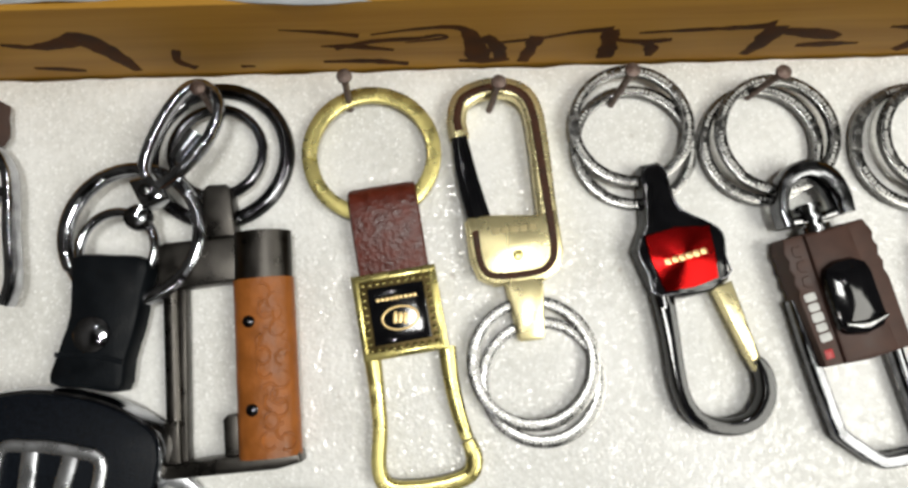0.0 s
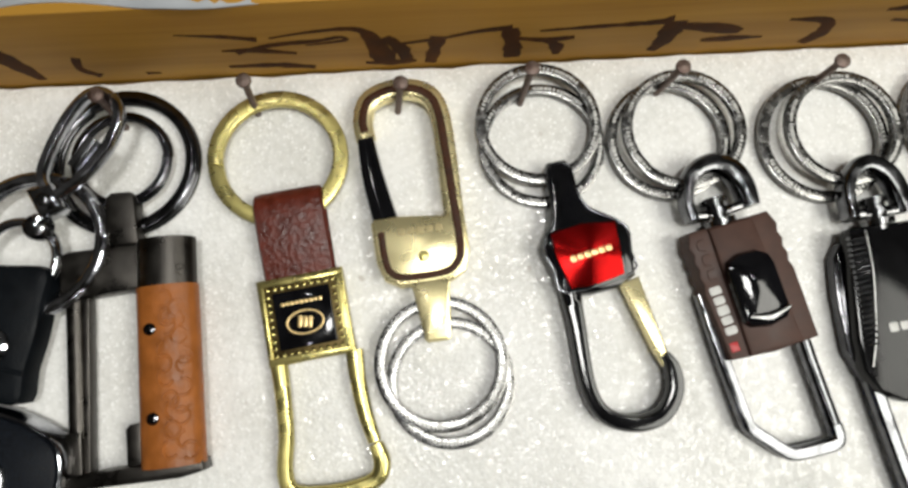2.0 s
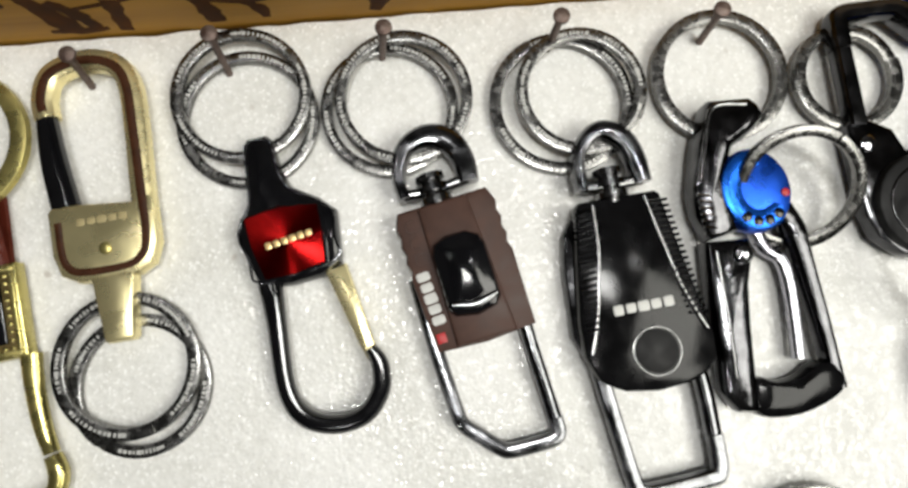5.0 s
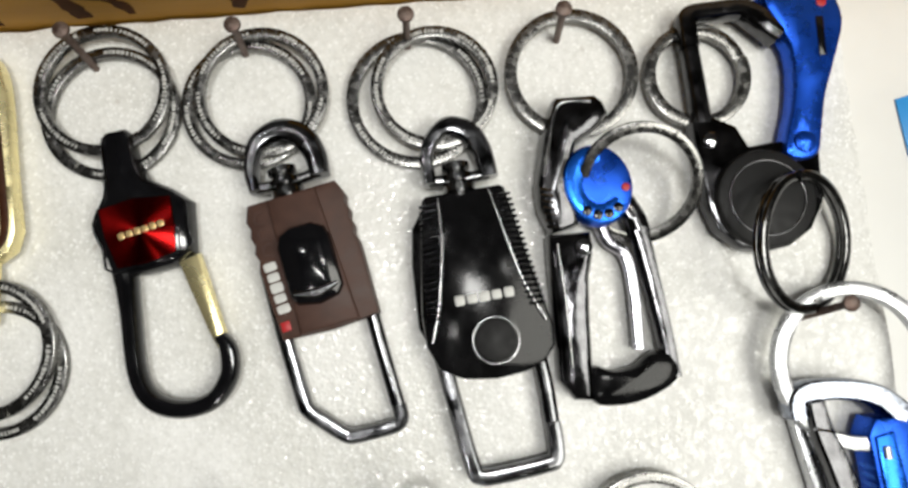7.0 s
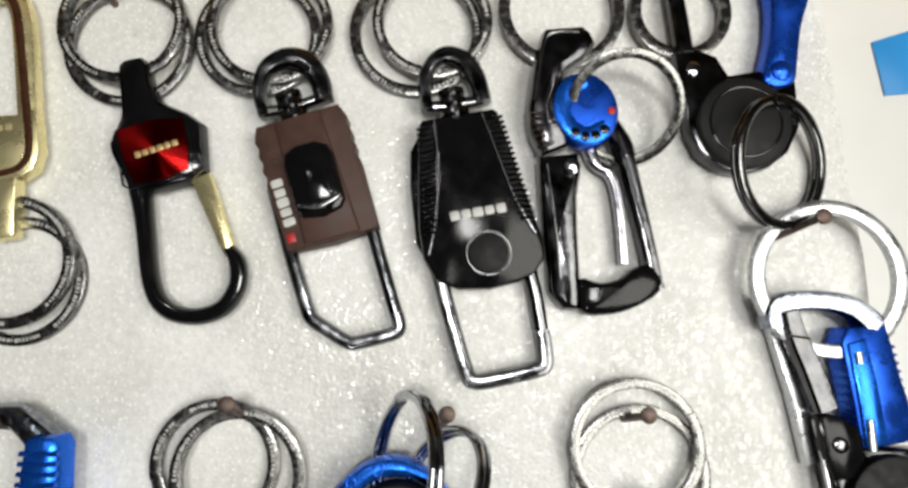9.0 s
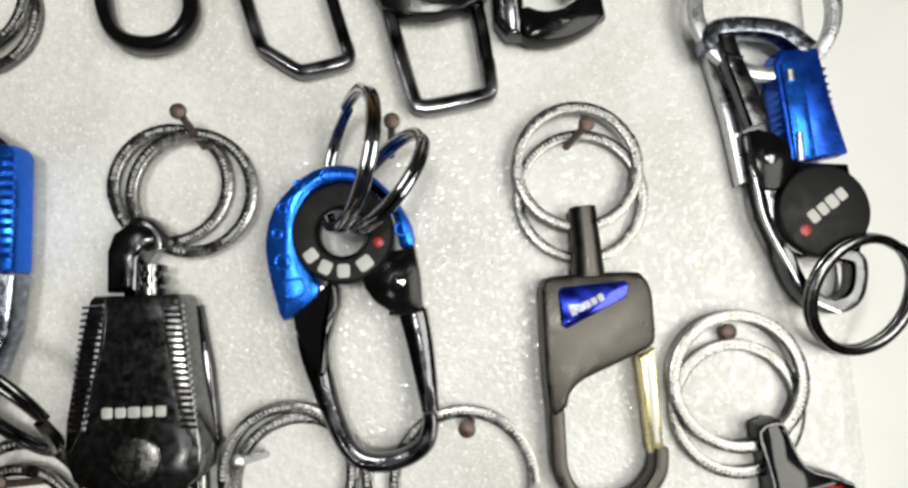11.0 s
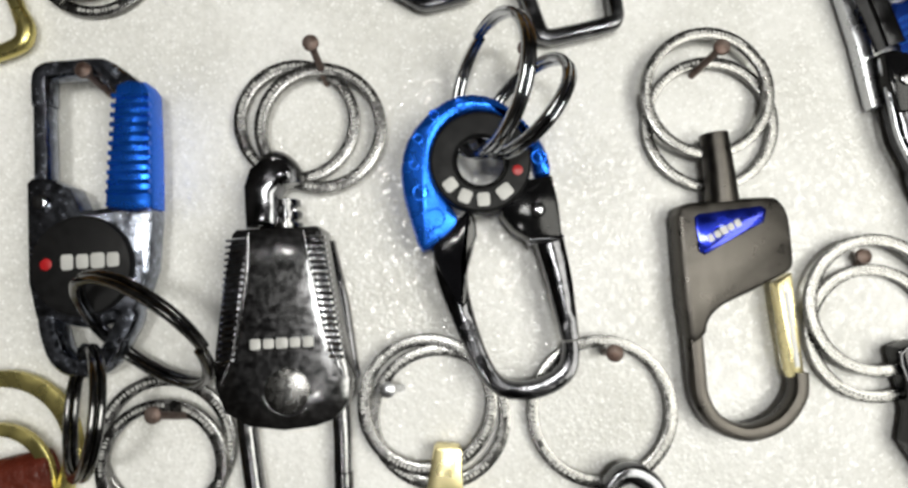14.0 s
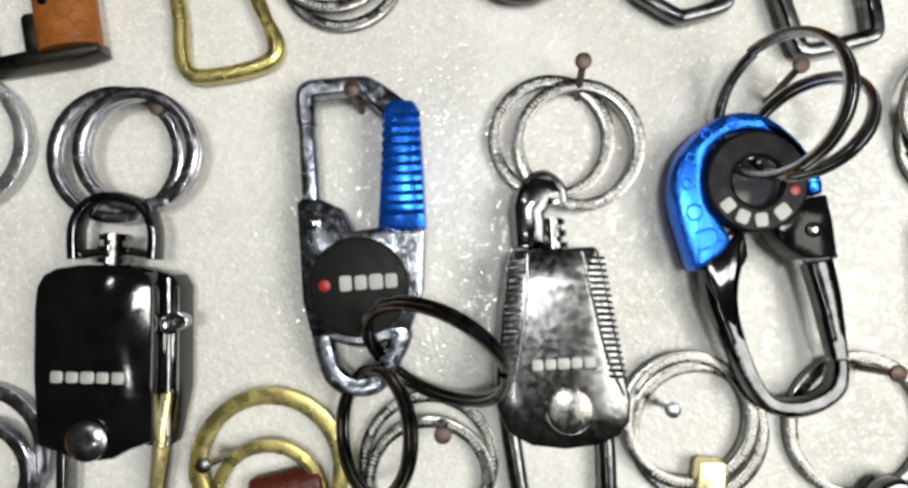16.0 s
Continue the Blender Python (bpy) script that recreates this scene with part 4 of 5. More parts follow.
def pliers_chain():
    ob = thing("key_chain", 123.5, 47.7, 11.5, "chrome pliers-shaped key chain with a blue disc", "key chain", ROW)
    split_ring(ob, 123.8, 54.5, 13.4, 2.4, 2.4, 0.9, 300, marks=False)
    split_ring(ob, 136.2, 31.6, 11.7, 6.8, 2.0, 0.9, 80, 26, -8, marks=False)
    jaw = part("jaw", slab(bmesh.new(), [(-4.3, 0.2), (-3.4, 1.0), (4.2, 0.4), (5.6, -1.2), (6.2, -3.6), (3.4, -6.2), (-1, -8.4), (-3.6, -14), (-3.4, -24), (-8.9, -25), (-10.3, -20), (-10.2, -15.6), (-7.4, -6.6)], 1.2, 7.4, 1.6), DARK_CHROME, ob, "dark chrome jaw")
    part("jaw_highlight", bar([(-8.6, -14), (-6.0, -6.4), (-3.2, -0.6), (3.0, -1.0)], 1.0, 0.8, 7.2), SMOKE, jaw)
    for k in range(7):
        part("rib", bar([(-9.8, -16.4 - 1.2 * k), (-7.6, -17.0 - 1.2 * k)], 0.6, 0.8, 7.2, steps=1, power=2, seg=8), SMOKE, jaw)
    oval = [(1.3 + 6.9 * math.cos(a), -17.2 + 7.9 * math.sin(a)) for a in np.linspace(0, 2 * math.pi, 33)[:-1]]
    dsc = part("blue_dial", slab(bmesh.new(), oval, 3.4, 7.0, 1.0, 0.5), BLUE_DEEP, ob, "blue anodised shield dial")
    arc = [(1.3 + 4.7 * math.cos(a), -17.2 + 5.6 * math.sin(a)) for a in np.linspace(radians(75), radians(318), 14)]
    part("dial_rim", bar(arc, [2.6] + [3.8] * 12 + [2.6], 1.6, 7.0), BLUE, dsc, "brighter blue raised crescent")
    for k, a in enumerate((232, 256, 280, 304)):
        part("window", disc(1.3 + 5.0 * math.cos(radians(a)), -17.2 + 6.0 * math.sin(radians(a)), 0.95, 7.4, 7.95, 0.15), BLACK, dsc)
    part("mark", disc(6.4, -18.6, 0.8, 6.4, 7.5, 0.2), RED_PAINT, dsc, "small red dot")
    part("left_arm", slab(bmesh.new(), [(-9.6, -25), (-1.4, -25.6), (-1.6, -29.6), (-3.2, -34), (-4.4, -41), (-5.6, -50), (-7.0, -56.6), (-10, -56), (-12.0, -52), (-11.2, -44), (-10.6, -34)], 1.2, 6.4, 1.4), DARK_CHROME, ob)
    part("arm_line", bar([(-8.2, -27), (-8.6, -38), (-9.6, -50)], 0.6, 0.6, 6.3), SMOKE, ob)
    part("rivet", disc(-3.5, -28.4, 1.7, 6.2, 7.4, 0.5, 0.3), CHROME, ob)
    part("right_arm", bar([(6.6, -20.5), (8.0, -25.4), (8.5, -31), (9.0, -43), (9.2, -55)], [3.6, 4.4, 3.4, 3.0, 2.8], 4.6, 3.6), DARK_CHROME, ob)
    part("spring_leg", bar([(1.5, -24.5), (2.4, -28), (5.0, -31), (5.2, -38), (4.0, -49)], [3.0, 2.6, 2.4, 2.2, 2.0], 2.6, 2.8), LAVENDER_STEEL, ob)
    part("foot", slab(bmesh.new(), [(-5.8, -50.6), (-2, -52.0), (2.6, -51.8), (6.6, -49.8), (9.6, -51.4), (9.4, -55.4), (3, -58.0), (-3, -58.2), (-6.8, -56.6)], 1.2, 6.0, 0.8, 0.5, 3), SCUFFED, ob, "glossy black foot")


def make_grip_chain(x, y, rot, label, rings, metal, top=7.0, ribbed=True, text=True, size=1.0, lift=0.0):
    ob = thing("key_chain", x, y, rot, label, "key chain", ROW, size, 1.0, lift)
    for rx, ry, r, z, tilt, axis in rings:
        split_ring(ob, rx, ry, r, z, 1.9 if tilt else 2.4, 1.25 if tilt else 1.0, 30, tilt, axis, marks=False, power=2.6 if tilt else 6.0, mat=SMOKE if tilt else STEEL)
    part("top_bar", bar([(-9.7, -8.6), (-9.9, -4.0), (-9.0, -1.9), (-4, -1.3), (0.6, -1.1), (3.0, -2.0), (8.8, -6.8)], [3.6, 3.8, 3.8, 3.6, 3.8, 4.4, 5.4], 4.6, 3.8, power=4), metal, ob)
    part("gate", bar([(-9.7, -8.8), (-9.3, -16), (-8.9, -24)], [3.2, 3.4, 3.4], 4.0, 3.8, power=4), metal, ob)
    body = part("body", slab(bmesh.new(), [(-11.4, -24), (-10.4, -23), (-6.6, -23.2), (-2.6, -25.2), (-0.6, -29.4), (4.2, -28.8), (12.6, -28.6), (13.2, -30), (12.7, -41)] + ([(10.2, -48.6), (-8.6, -50), (-10.4, -43)] if text else [(9.6, -46.4), (5.0, -49.4), (0, -50.2), (-4.6, -49.0), (-8.6, -45.6), (-10.2, -41)]), 1.2, top - 1.2, 0.9), metal, ob)
    if text:
        part("eyelet", bar([(0.6 + a, -53.2 + b) for a, b in ((-7.0, 4.6), (-6.0, -2.0), (-3.6, -5.2), (0, -6.0), (3.2, -5.0), (5.8, -0.8), (7.6, 4.6), (0.2, 3.4))], 4.2, top - 2.4, top / 2, True, 5, 3.5), metal, ob)
    part("rivet", disc(-8.1, -27.8, 1.5, top - 1.4, top - 0.6, 0.3, 0.2), CHROME, body)
    dsc = part("disc", disc(0.6, -40.1, 9.5, top - 2.0, top + 0.8, 0.7), RUBBER, ob, "matt black round cover")
    if not text:
        part("groove", bar(circle(0.6, -40.1, 7.2, 26), 0.5, 0.5, top + 0.75, True, 2), DARK_CHROME, dsc)
    if text:
        logo(dsc, 2.6, -39.2, top + 0.84, 11.4, 2.9, WHITE_PAINT, 3, 4)
        part("mark", disc(-5.6, -39.8, 1.1, top + 0.7, top + 0.88, 0.05), RED_PAINT, dsc, "small red dot")
    if ribbed:
        outline = [(5.7, -5.2), (8, -4.2), (11.2, -4.6), (12.3, -6.2), (13.0, -18), (13.4, -29.2), (8.8, -29.8), (4.2, -28.9), (5.0, -17)]
    else:
        outline = [(5, 1), (12, 3.5), (19, 1), (21, -5), (18.4, -13), (15.4, -20.5), (13.6, -28), (12.4, -32), (8.8, -33), (5.8, -31.5), (6.8, -27), (9, -20), (9.6, -10)]
    grip = part("grip", slab(bmesh.new(), outline, 1.2, top, 1.3, 0.4 if ribbed else 0.0, 0 if ribbed else 3), BLUE if ribbed else BLUE_DEEP, ob, "bright blue anodised grip")
    if ribbed:
        for k in range(11):
            y0 = -7.6 - 1.85 * k
            part("rib", bar([(5.5 - 0.06 * k, y0), (9, y0 - 0.1), (12.6 + 0.05 * k, y0 + 0.1)], 1.0, 1.1, top + 0.05, steps=2, power=2, seg=8), BLUE, grip)
    else:
        part("slot", slab(bmesh.new(), [(15.0, -4.5), (16.6, -4.5), (16.2, -12.5), (14.8, -12.5)], top - 0.2, top + 0.15, 0.1), BLACK, grip)
        part("mark", disc(16.6, -1.6, 1.0, top - 0.2, top + 0.2, 0.1), RED_PAINT, grip, "small red dot")
        part("bead", disc(9.6, -29.6, 2.2, top - 0.6, top + 0.6, 0.6, 0.4), BLUE_DEEP, grip)
    return ob


def make_folder_chain():
    ob = thing("key_chain", -24.0, -68.2, -1.0, "black lacquered folding knife key chain with thick steel rings", "key chain", ROW, 0.966, 1.3)
    split_ring(ob, -25.8, -46.5, 13.8, 2.6, 2.4, 1.2, 290, marks=False, mat=LAVENDER_STEEL)
    split_ring(ob, -20.4, -46.0, 12.3, 5.0, 2.4, 1.2, 300, marks=False, mat=LAVENDER_STEEL)
    swivel(ob, [(-7.4, 1.4), (-7.6, 8), (-5.0, 12.4), (0, 13.8), (5.2, 12.2), (7.6, 7.8), (7.8, 1.8)], 5.4, DARK_CHROME, 2.2, 3.6, (0, 2.2))
    part("back_leaf", slab(bmesh.new(), [(8.6, -0.2), (12.0, -1.0), (13.4, -3.4), (14.2, -23.4), (12.4, -34), (8, -34)], 1.0, 6.4, 0.9), BLACK, ob, "black side leaf with chrome edge")
    part("leaf_edge", bar([(11.3, -1.6), (11.8, -12), (12.2, -24), (12.4, -33.6)], 0.9, 0.9, 6.6), CHROME, ob)
    part("thumb_stud", bar([(11.4, -9.4), (13.6, -8.6), (15.4, -9.8), (12.0, -11.6)], 1.5, 2.0, 7.0, True), CHROME, ob)
    body = part("body", slab(bmesh.new(), [(-10.6, -1.6), (-8.4, -0.3), (-4, 0.4), (2, 0.6), (7.0, 0.2), (9.2, -1.0), (10.2, -3.4), (10.5, -8), (10.8, -20), (11.0, -32.0), (7, -33.6), (4, -35.4), (-1, -36.2), (-5, -35.0), (-10.2, -33.2), (-11.6, -20), (-12.0, -8), (-11.8, -4)], 2.6, 9.4, 0.7), BLACK, ob, "glossy black lacquered body")
    part("pivot", disc(-0.6, -31.9, 4.0, 9.0, 10.2, 0.7, 0.4), LAVENDER_STEEL, ob, "domed chrome pivot")
    logo(body, -1.3, -20.4, 9.43, 14.2, 2.2, GREY_PRINT, 0.5)
    part("gold_strip", slab(bmesh.new(), [(11.0, -23.6), (13.0, -23.2), (12.2, -34), (11.0, -44), (9.4, -44), (9.8, -33)], 5.2, 7.4, 0.5), GOLD, ob, "pale gold strip beside the loop")
    part("loop", bar([(-9.2, -32.5), (-9.2, -40), (-8, -56), (-3, -59), (5, -58.6), (8.2, -55), (9.6, -40), (9.8, -33)], 2.6, 3.6, 3.2), SMOKE, ob)
    return ob


def blue_snap_chain():
    ob = thing("key_chain", 93.9, -38.0, 9.3, "black chrome snap hook key chain with blue rim", "key chain", ROW, 0.966, 1.0, 2.2)
    split_ring(ob, 96.0, -38.0, 13.9, 14.0, 1.7, 1.3, 40, -64, 84, marks=False, power=2.6, mat=CHROME)
    split_ring(ob, 102.4, -41.2, 11.6, 12.0, 1.7, 1.3, 120, -60, 58, marks=False, power=2.6, mat=CHROME)
    rim = part("rim", slab(bmesh.new(), [(12.0, -17.2), (12.2, -13.3), (10.5, -9.0), (8.2, -5.2), (4.3, -1.2), (-0.6, 0.7), (-5.7, 0.2), (-10.5, -2.6), (-14.4, -6.6), (-16.4, -12.0), (-16.6, -17.7), (-15.6, -24.5), (-14.6, -28.4), (-10.7, -26.9), (-7.7, -24.8), (-6.8, -22.7), (-8.4, -19.6), (-9.4, -15.4), (-9.6, -10.1), (-7.6, -5.4), (-3.2, -2.9), (2.4, -3.6), (6.3, -6.4), (8.6, -10.4), (9.2, -14.0), (9.3, -16.9)], 2.4, 7.6, 1.3, 0, 2), BLUE, ob, "bright blue anodised rim with thumb pad")
    for x, y, r in ((-13.2, -17.2, 1.5), (-13.8, -11.7, 0.9), (-12.3, -6.8, 0.9), (-8.6, -2.7, 0.9), (-3.4, -1.2, 0.9), (10.2, -13.6, 1.3)):
        part("dimple", bar(circle(x, y, r, 14), 0.5, 0.5, 7.5, True, 2), BLUE, rim)
    part("dimple", bar([(-13.8, -21.2), (-10.4, -20.8), (-9.4, -22.4), (-10.2, -24.0), (-13.4, -24.6)], 0.5, 0.5, 7.5), BLUE, rim)
    part("shoulder", slab(bmesh.new(), [(-12.7, -27.5), (-7, -23.5), (-4.2, -21.6), (-3.8, -27), (-6.6, -31), (-7.2, -38), (-8.6, -40), (-10.8, -36)], 2.2, 6.8, 0.8, 0, 3), BLACK, ob, "glossy black shoulder")
    dsc = part("disc", bar(circle(-1.1, -13.2, 7.3, 30), 5.0, 4.6, 7.0, True, 2, 5.0), RUBBER, ob, "matt black ring cover")
    for k, a in enumerate((210, 238, 266, 300)):
        logo(dsc, -1.1 + 7.3 * math.cos(radians(a)), -13.2 + 7.3 * math.sin(radians(a)), 9.32, 2.6 if k < 3 else 3.2, 2.6, WHITE_PAINT, a + 90, 1, "white printed block")
    part("mark", slab(bmesh.new(), circle(-1.1 + 7.2 * math.cos(radians(338)), -13.2 + 7.2 * math.sin(radians(338)), 1.0, 12), 9.2, 9.36, 0.05), RED_PAINT, dsc, "small red printed dot")
    part("inner_ring", bar(circle(-1.1, -13.2, 4.7, 22), 0.7, 3.2, 7.2, True, 2), SMOKE, dsc)
    part("left_arm", bar([(-7.4, -22.5), (-8.6, -28), (-9.6, -34), (-8.6, -42), (-6.4, -51), (-3.8, -55.8), (0.4, -57.6), (5.6, -57.2), (9.6, -55.0), (11.0, -51.6), (11.1, -49.6)], [8.5, 8.2, 6.2, 4.4, 3.6, 3.4, 3.6, 3.6, 3.6, 3.2, 2.8], 4.6, 4.0, power=3.2), DARK_CHROME, ob, "dark chrome hook arm")
    part("hinge", slab(bmesh.new(), [(1.6, -21.0), (4.6, -19.6), (7.8, -17.6), (12.2, -17.5), (12.6, -23), (12.3, -29.8), (6.2, -29.4), (3.3, -27.0), (1.6, -24.0)], 2.0, 8.2, 0.9), SCUFFED, ob, "black chrome gate hinge")
    part("gate", bar([(10.2, -29.6), (11.0, -38), (11.3, -49.2)], [5.8, 5.0, 3.4], 4.2, 4.0, power=3.2), DARK_CHROME, ob)
    part("hinge_lip", bar([(5.8, -29.6), (9.2, -29.9), (12.6, -29.4)], 1.0, 3.0, 6.0), CHROME, ob)
    part("rivet", disc(8.3, -23.8, 1.5, 7.8, 8.8, 0.3, 0.3), CHROME, ob)


def gunmetal_chain():
    ob = thing("key_chain", 141.6, -55.8, 7.2, "brushed gunmetal carabiner key chain with blue foil and gold gate", "key chain", ROW)
    split_ring(ob, 139.7, -34.8, 13.1, 3.6, 2.0, 0.8, 40)
    split_ring(ob, 140.9, -40.5, 13.6, 1.6, 2.0, 0.8, 200)
    part("post", sweep(bmesh.new(), [(0.6, 12.6, 4.2), (0.6, 5, 4.4), (0.4, -1.0, 4.4)], [5.2, 5.6, 6.4], 5.4, power=2.4, seg=16), GUNMETAL, ob)
    body = part("body", slab(bmesh.new(), [(-9.6, -5.0), (-9.0, -2.0), (-6.6, -0.4), (8.0, -0.8), (10.8, -2.0), (12.0, -5.0), (11.9, -10.0), (11.7, -13.4), (10.9, -15.2), (8.6, -16.3), (3.0, -18.4), (-3.0, -20.6), (-5.8, -23.0), (-6.8, -25.4), (-10.2, -25.4)], 1.2, 6.4, 1.0, 0, 3), GUNMETAL, ob, "brushed gunmetal body")
    part("loop", bar([(-8.5, -23.6), (-8.8, -31), (-8.9, -37), (-7.0, -41.6), (-3.0, -44.3), (1.2, -44.7), (6.0, -43.0), (9.6, -39.0), (10.4, -34.6)], 3.2, 4.6, 3.8), GUNMETAL, ob)
    foil = part("foil", slab(bmesh.new(), [(-6.2, -3.4), (-5.4, -2.7), (6.8, -2.5), (7.6, -3.4), (6.8, -5.6), (-5.2, -10.6), (-6.3, -9.8)], 6.2, 6.8, 0.25), BLUE_GLOSS, body, "blue foil triangle")
    logo(foil, -1.0, -6.4, 6.85, 7.4, 1.5, GREY_PRINT, 22)
    gate = part("gate", slab(bmesh.new(), [(8.1, -17.4), (11.4, -15.8), (11.0, -35.0), (8.4, -35.4)], 2.2, 5.4, 0.6), GOLD, ob, "pale gold gate")
    part("gate_groove", bar([(9.7, -19), (9.8, -33.5)], 1.0, 0.4, 5.45), PALE_SHEET, gate)


def tilted_grip_chain():
    ob = thing("key_chain", 178.0, -32.0, 0, "leaning silver carabiner key chain with ribbed blue grip", "key chain", ROW)
    split_ring(ob, 176.8, -0.9, 15.5, 5.5, 2.6, 1.2, 320, 0, 0, marks=False, mat=SATIN_SILVER, label="pale silver split ring")
    split_ring(ob, 195.0, -58.5, 12.2, 6.0, 1.9, 1.25, 30, 20, 30, marks=False, power=2.6, mat=SMOKE)
    part("top_bar", bar([(-12.4, 21.0), (-12.6, 23.8), (-10.6, 25.8), (-4.2, 26.6), (2.4, 25.6), (7.2, 22.0)], [3.4, 4.0, 4.2, 4.0, 4.4, 5.0], 5.0, 5.0, power=4), BLOTCHED, ob)
    part("flank", slab(bmesh.new(), [(-12.6, 22.6), (-9.4, 22.8), (-5.6, 12.0), (-2.8, -4.4), (-5.5, -5.3), (-8.4, 8.0)], 0.6, 3.4, 0.6), SATIN_SILVER, ob, "bright silver side face")
    part("gate", bar([(-10.0, 24.2), (-8.8, 19.5), (-6.0, 12.8), (-3.6, 6.0)], [3.4, 3.8, 4.4, 4.4], 4.2, 6.4, power=4), DARK_CHROME, ob, "black chrome gate")
    part("collar", bar([(-10.6, 19.6), (-7.0, 19.2)], 0.7, 4.4, 6.6, steps=1), CHROME, ob)
    part("body", slab(bmesh.new(), [(-3.6, 2.0), (-2.7, -4.9), (-1.2, -11.7), (1.9, -18.2), (5.2, -19.8), (9.0, -19.4), (13.0, -18.8), (17.0, -18.4), (18.1, -14.0), (17.9, -10.6), (15.8, -4.5), (15.0, -0.6), (9.2, -0.6), (3.6, -0.8), (2.0, 2.1)], 1.2, 6.2, 0.9), DARK_CHROME, ob)
    part("eyelet", bar([(2.8, -17.8), (5.4, -24.6), (9.4, -28.2), (13.8, -28.4), (16.6, -25.6), (16.8, -19.6), (12, -18.4), (7, -18.2)], [3.0, 3.0, 3.2, 3.4, 3.4, 3.4, 3.0, 3.0], 5.0, 3.7, True, 5, 3.5), DARK_CHROME, ob)
    part("edge_line", bar([(-5.1, 4.0), (-3.4, -5.1), (-1.8, -12.2), (2.4, -20.4), (6.8, -27.2), (12.6, -30.0)], 0.8, 1.2, 5.6), CHROME, ob, "polished bright edge")
    hinge = part("hinge", slab(bmesh.new(), [(-5.5, 4.8), (-3.2, 5.4), (-0.4, 4.7), (2.2, 3.0), (3.5, 1.0), (3.7, -2.3), (1.7, -6.6), (-2.6, -6.8), (-4.6, -1.3)], 3.0, 7.4, 0.8), SCUFFED, ob, "black hinge plate")
    part("rivet", disc(-1.4, -0.3, 1.5, 7.2, 8.0, 0.3, 0.2), SMOKE, hinge)
    dsc = part("disc", disc(8.7, -10.6, 9.0, 5.6, 8.6, 0.7), RUBBER, ob, "matt black round cover")
    logo(dsc, 9.0, -9.6, 8.64, 9.4, 2.6, WHITE_PAINT, 40, 4)
    part("mark", disc(4.7, -14.6, 1.1, 8.5, 8.68, 0.05), RED_PAINT, dsc, "small red dot")
    grip = part("grip", slab(bmesh.new(), [(-0.2, 18.4), (1.0, 21.6), (8.6, 22.4), (11.1, 11.9), (14.3, 1.2), (8.0, -0.2), (2.9, -1.0), (1.7, 6.9)], 1.4, 7.4, 0.8), BLUE_DEEP, ob, "blue anodised grip with toothed edges")
    part("grip_face", slab(bmesh.new(), [(0.6, 18.4), (4.0, 19.6), (5.9, 11.5), (7.5, 0.3), (3.3, -0.6), (2.4, 6.9)], 7.0, 8.1, 0.5), BLUE, grip)
    for k in range(12):
        y0 = 18.6 - 1.55 * k
        part("tooth", bar([(9.0 + 0.29 * k, y0), (10.4 + 0.29 * k, y0 - 0.3)], 0.9, 4.6, 4.6, steps=1, power=2, seg=8), BLUE_DEEP, grip)
        part("tooth", bar([(0.2 + 0.16 * k, y0 - 1.2), (1.4 + 0.16 * k, y0 - 1.0)], 0.9, 4.6, 4.8, steps=1, power=2, seg=8), BLUE, grip)
    for y0, y1, x0 in ((17.0, 14.9, 2.2), (4.6, -1.0, 3.9)):
        part("tab", bar([(x0, y0), (x0 + 0.3, y1)], 1.4, 1.2, 8.2, steps=1), SATIN_SILVER, grip)


# upper row
leather_remote_chain()
leather_frame_chain()
make_badge_chain(-19.5, 28.0, 14.4, "brass key chain with brown leather loop and square badge", (-22.5, 36.2, 14.7))
make_gold_chain(2.3, 53.6, 11.7, "satin gold carabiner key chain with black gate", ((16.5, -7.7, 13.0), (14.4, -4.1, 13.4)))
make_red_chain(35.5, 38.3, 17.6, "glossy black carabiner key chain with red foil insert", ((31.7, 47.0, 13.3), (32.8, 42.9, 13.6)))
brown_switch_chain()
make_knife_chain(102.7, 29.0, 12.5, "black folding knife key chain with ribbed sides and loop", ((93.2, 48.2, 14.1), (96.6, 50.1, 12.6)), leaf=-2.2)
pliers_chain()
make_grip_chain(155.7, 69.6, 6.0, "black carabiner key chain with smooth blue gate", ((149.0, 55.0, 10.8, 2.4, 0, 0), (166.6, 21.4, 13.4, 8.0, 28, 80)), DARK_CHROME, 6.4, False, False)
# right-hand column
tilted_grip_chain()
# middle row
make_folder_chain()
make_grip_chain(20.6, -32.0, 1.6, "smoked steel carabiner key chain with ribbed blue grip", ((36.6, -82.6, 14.6, 12.5, 52, -28), (26.0, -96.6, 12.2, 11.0, -50, 86)), BLOTCHED, 7.6, size=0.975, lift=2.2)
make_knife_chain(57.9, -63.7, 4.2, "polished steel folding knife key chain with ribbed sides", ((58.7, -41.5, 12.5, ), (63.8, -43.1, 12.9)), 1.018, 11.4, SMOKE, True, 2.2)
blue_snap_chain()
gunmetal_chain()
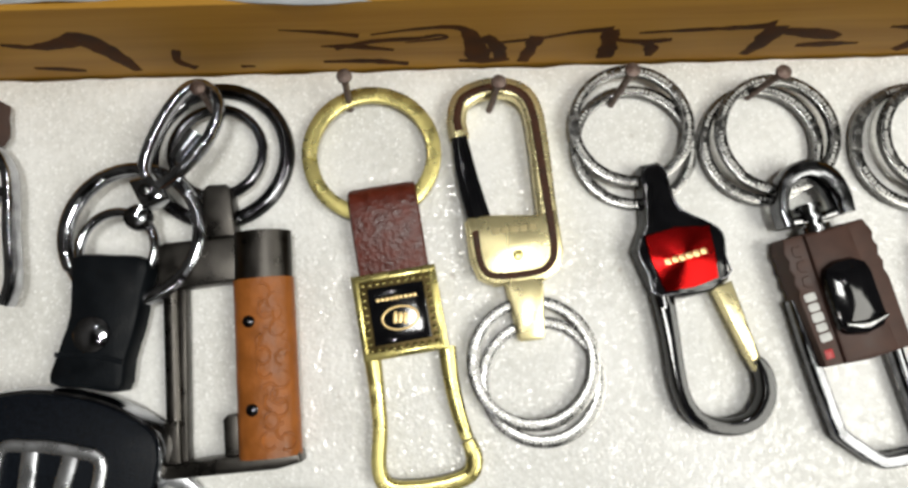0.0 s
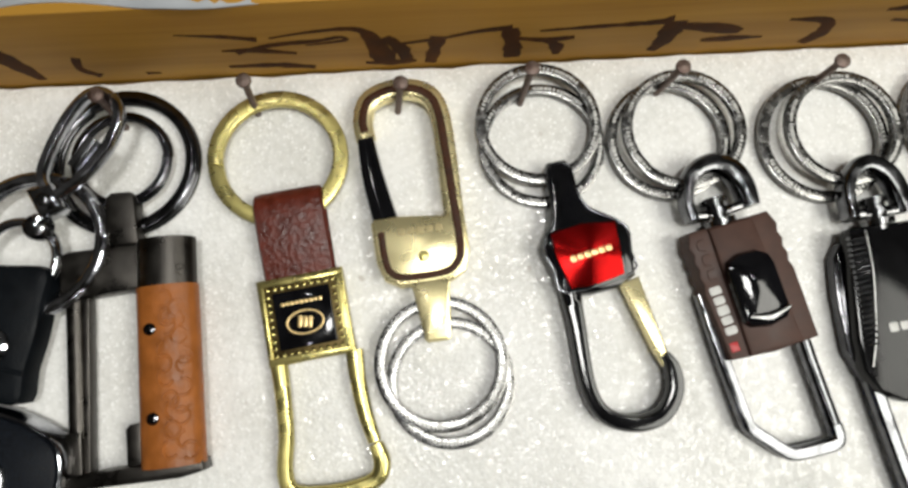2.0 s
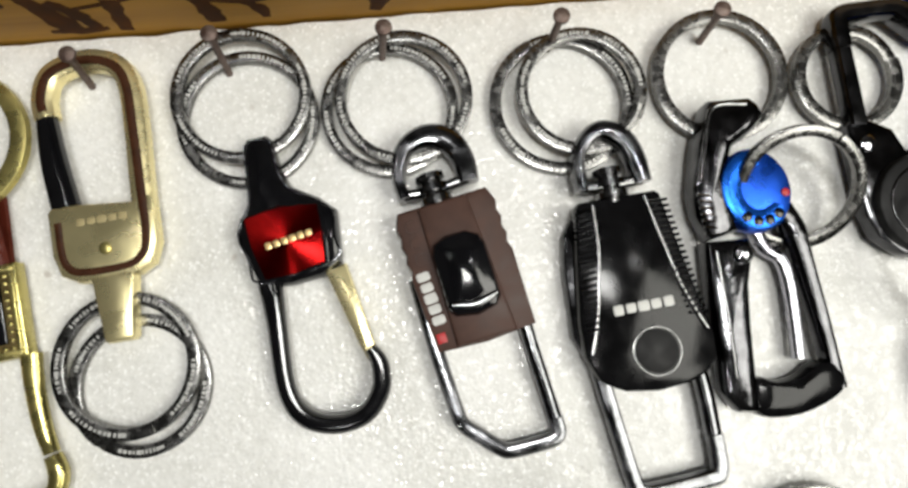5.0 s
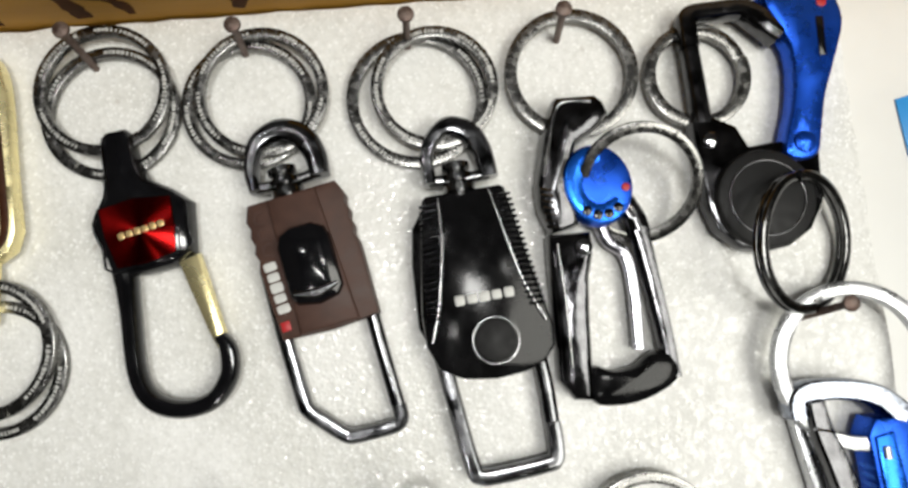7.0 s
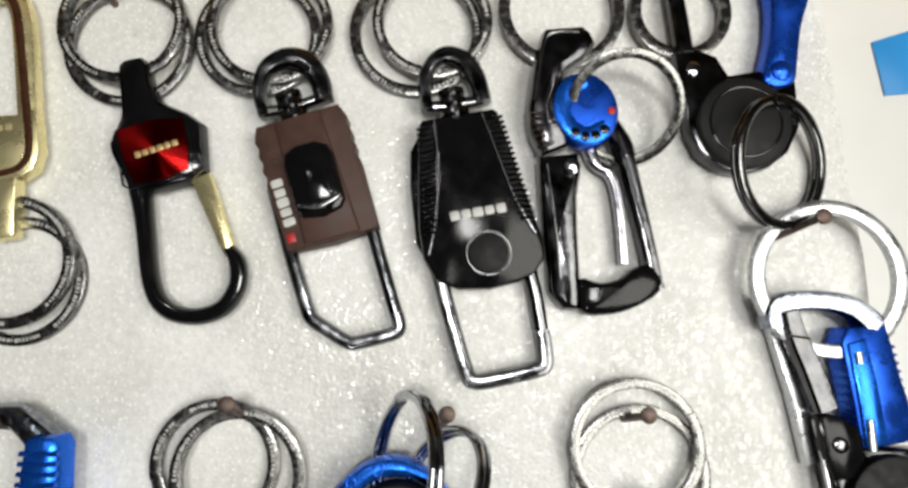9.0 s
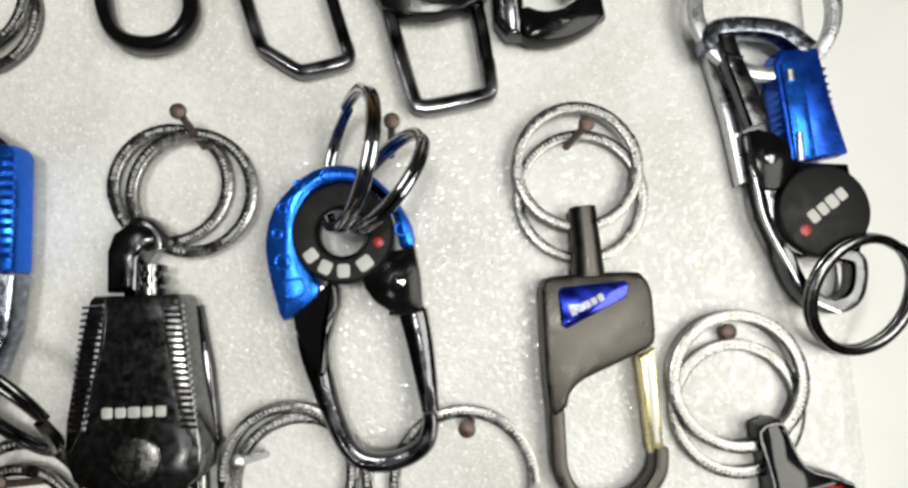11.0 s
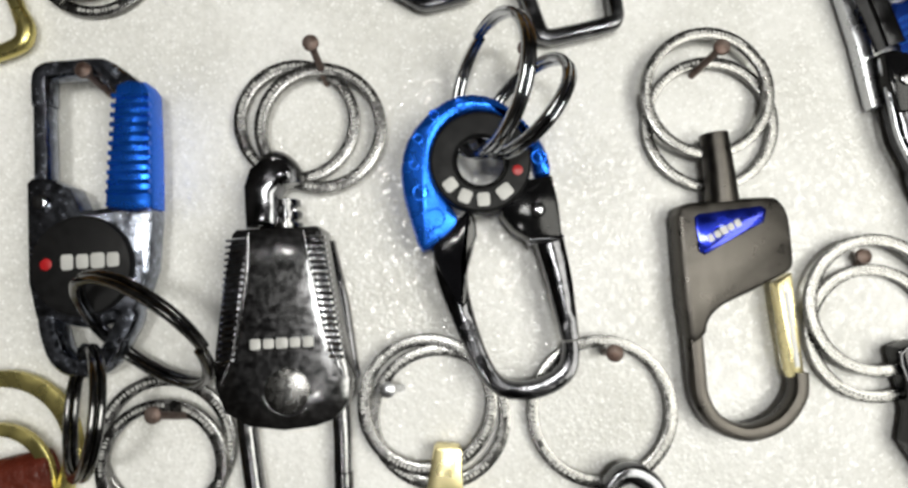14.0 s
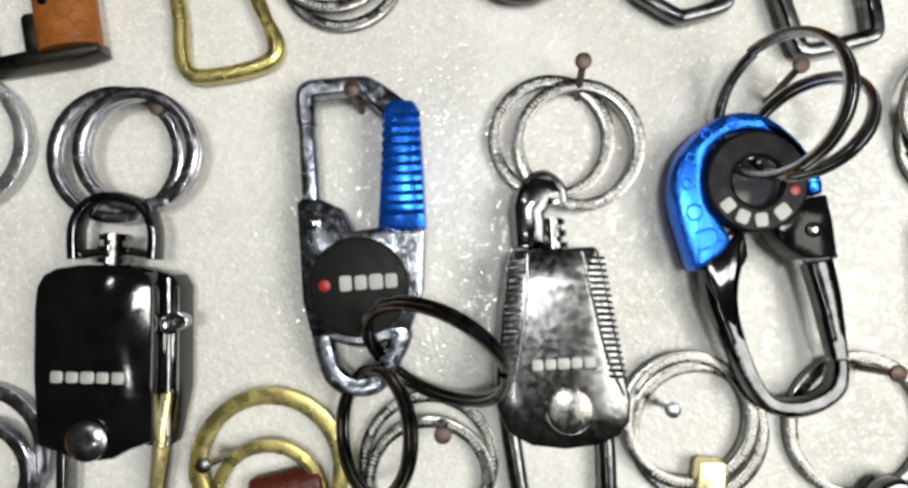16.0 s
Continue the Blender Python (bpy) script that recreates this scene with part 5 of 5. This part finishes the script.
# lower row, cut by the edge of the view
make_badge_chain(7.8, -108.5, 14.0, "brass ring key chain with red-brown leather loop", (4.7, -106.6, 15.5), (4.9, -112.0, 11.2))
make_gold_chain(38.0, -172.0, 176.0, "gold carabiner key chain hanging from steel rings", ((35.4, -105.2, 13.7), (35.6, -108.6, 12.6)))
make_gold_chain(87.2, -158.2, 177.0, "gold tongue key chain hanging from two steel rings", ((88.0, -98.8, 13.9), (85.7, -96.2, 13.4)))
make_knife_chain(125.5, -121.0, 8.0, "dark knife key chain on a large steel ring", ((119.4, -97.2, 14.6),), leaf=-2.2)
make_red_chain(176.8, -83.4, 23.9, "black carabiner key chain with red foil, beside gunmetal one", ((172.0, -75.9, 13.8), (172.4, -81.4, 13.5)))
# rings at the left edge of the view
ob = thing("key_ring", -57.6, -44, 0, "wide chrome split key ring lying on foam", "key ring")
split_ring(ob, -57.6, -44.0, 14.0, 2.4, 2.8, 1.2, 40, marks=False, mat=SATIN_SILVER)
ob = thing("key_ring", -52.0, -105, 0, "steel double split key ring lying on foam", "key ring")
split_ring(ob, -52.0, -105.0, 14.2, 2.0, 2.8, 1.0, 150, marks=False, mat=LAVENDER_STEEL)
split_ring(ob, -50.5, -108.0, 10.5, 4.0, 2.2, 1.0, 150, marks=False, mat=LAVENDER_STEEL)
ob = thing("key_chain", -102.6, 30.0, 8.0, "dark brown key chain with chrome side bar", "key chain", ROW)
part("strap", slab(bmesh.new(), [(-9, 10), (2.2, 10.5), (3.4, 7), (2.6, 1.0), (-9, 0)], 1, 6.5, 1.2, 0, 3), BROWN_PLASTIC, ob)
part("side_bar", bar([(2.0, 0), (5.6, -6), (6.6, -18), (7.6, -28), (6.4, -33)], 2.4, 4, 4), CHROME, ob)
part("back_bar", bar([(-9, -8), (0, -10), (6, -10)], 3, 4, 4), SMOKE, ob)

# nails: foot, head, height
for values in ((-28.6, 46.6, -28.1, 48.6, 13.0), (1.5, 48.9, 2.7, 51.0, 11.0), (28.0, 52.6, 28.8, 54.4, 14.0), (57.8, 56.9, 59.2, 57.2, 13.0), (90.6, 59.9, 91.0, 60.3, 13.5),
               (121.1, 62.5, 120.3, 62.9, 13.0), (173.0 - 5, 7.0, 172.7, 10.2, 12.0), (20.9, -36.4, 20.3, -34.4, 10.0), (-17.8, -38.4, -17.7, -37.4, 6.0), (64.0, -33.0, 63.0, -29.0, 11.5),
               (102.2, -33.4, 103.0, -29.2, 11.5), (138.0, -30.2, 140.0, -28.0, 10.5), (39.6, -99.6, 38.2, -97.0, 13.6), (80.6, -93.6, 79.0, -92.0, 13.6, 1.4, SATIN_SILVER), (120.4, -86.0, 119.0, -85.0, 13.6), (-1.5, -104.0, -4.7, -103.4, 12.0, 1.4, STEEL),
               (170.0, -72.0, 170.5, -66.5, 3.0)):
    nail(*values)
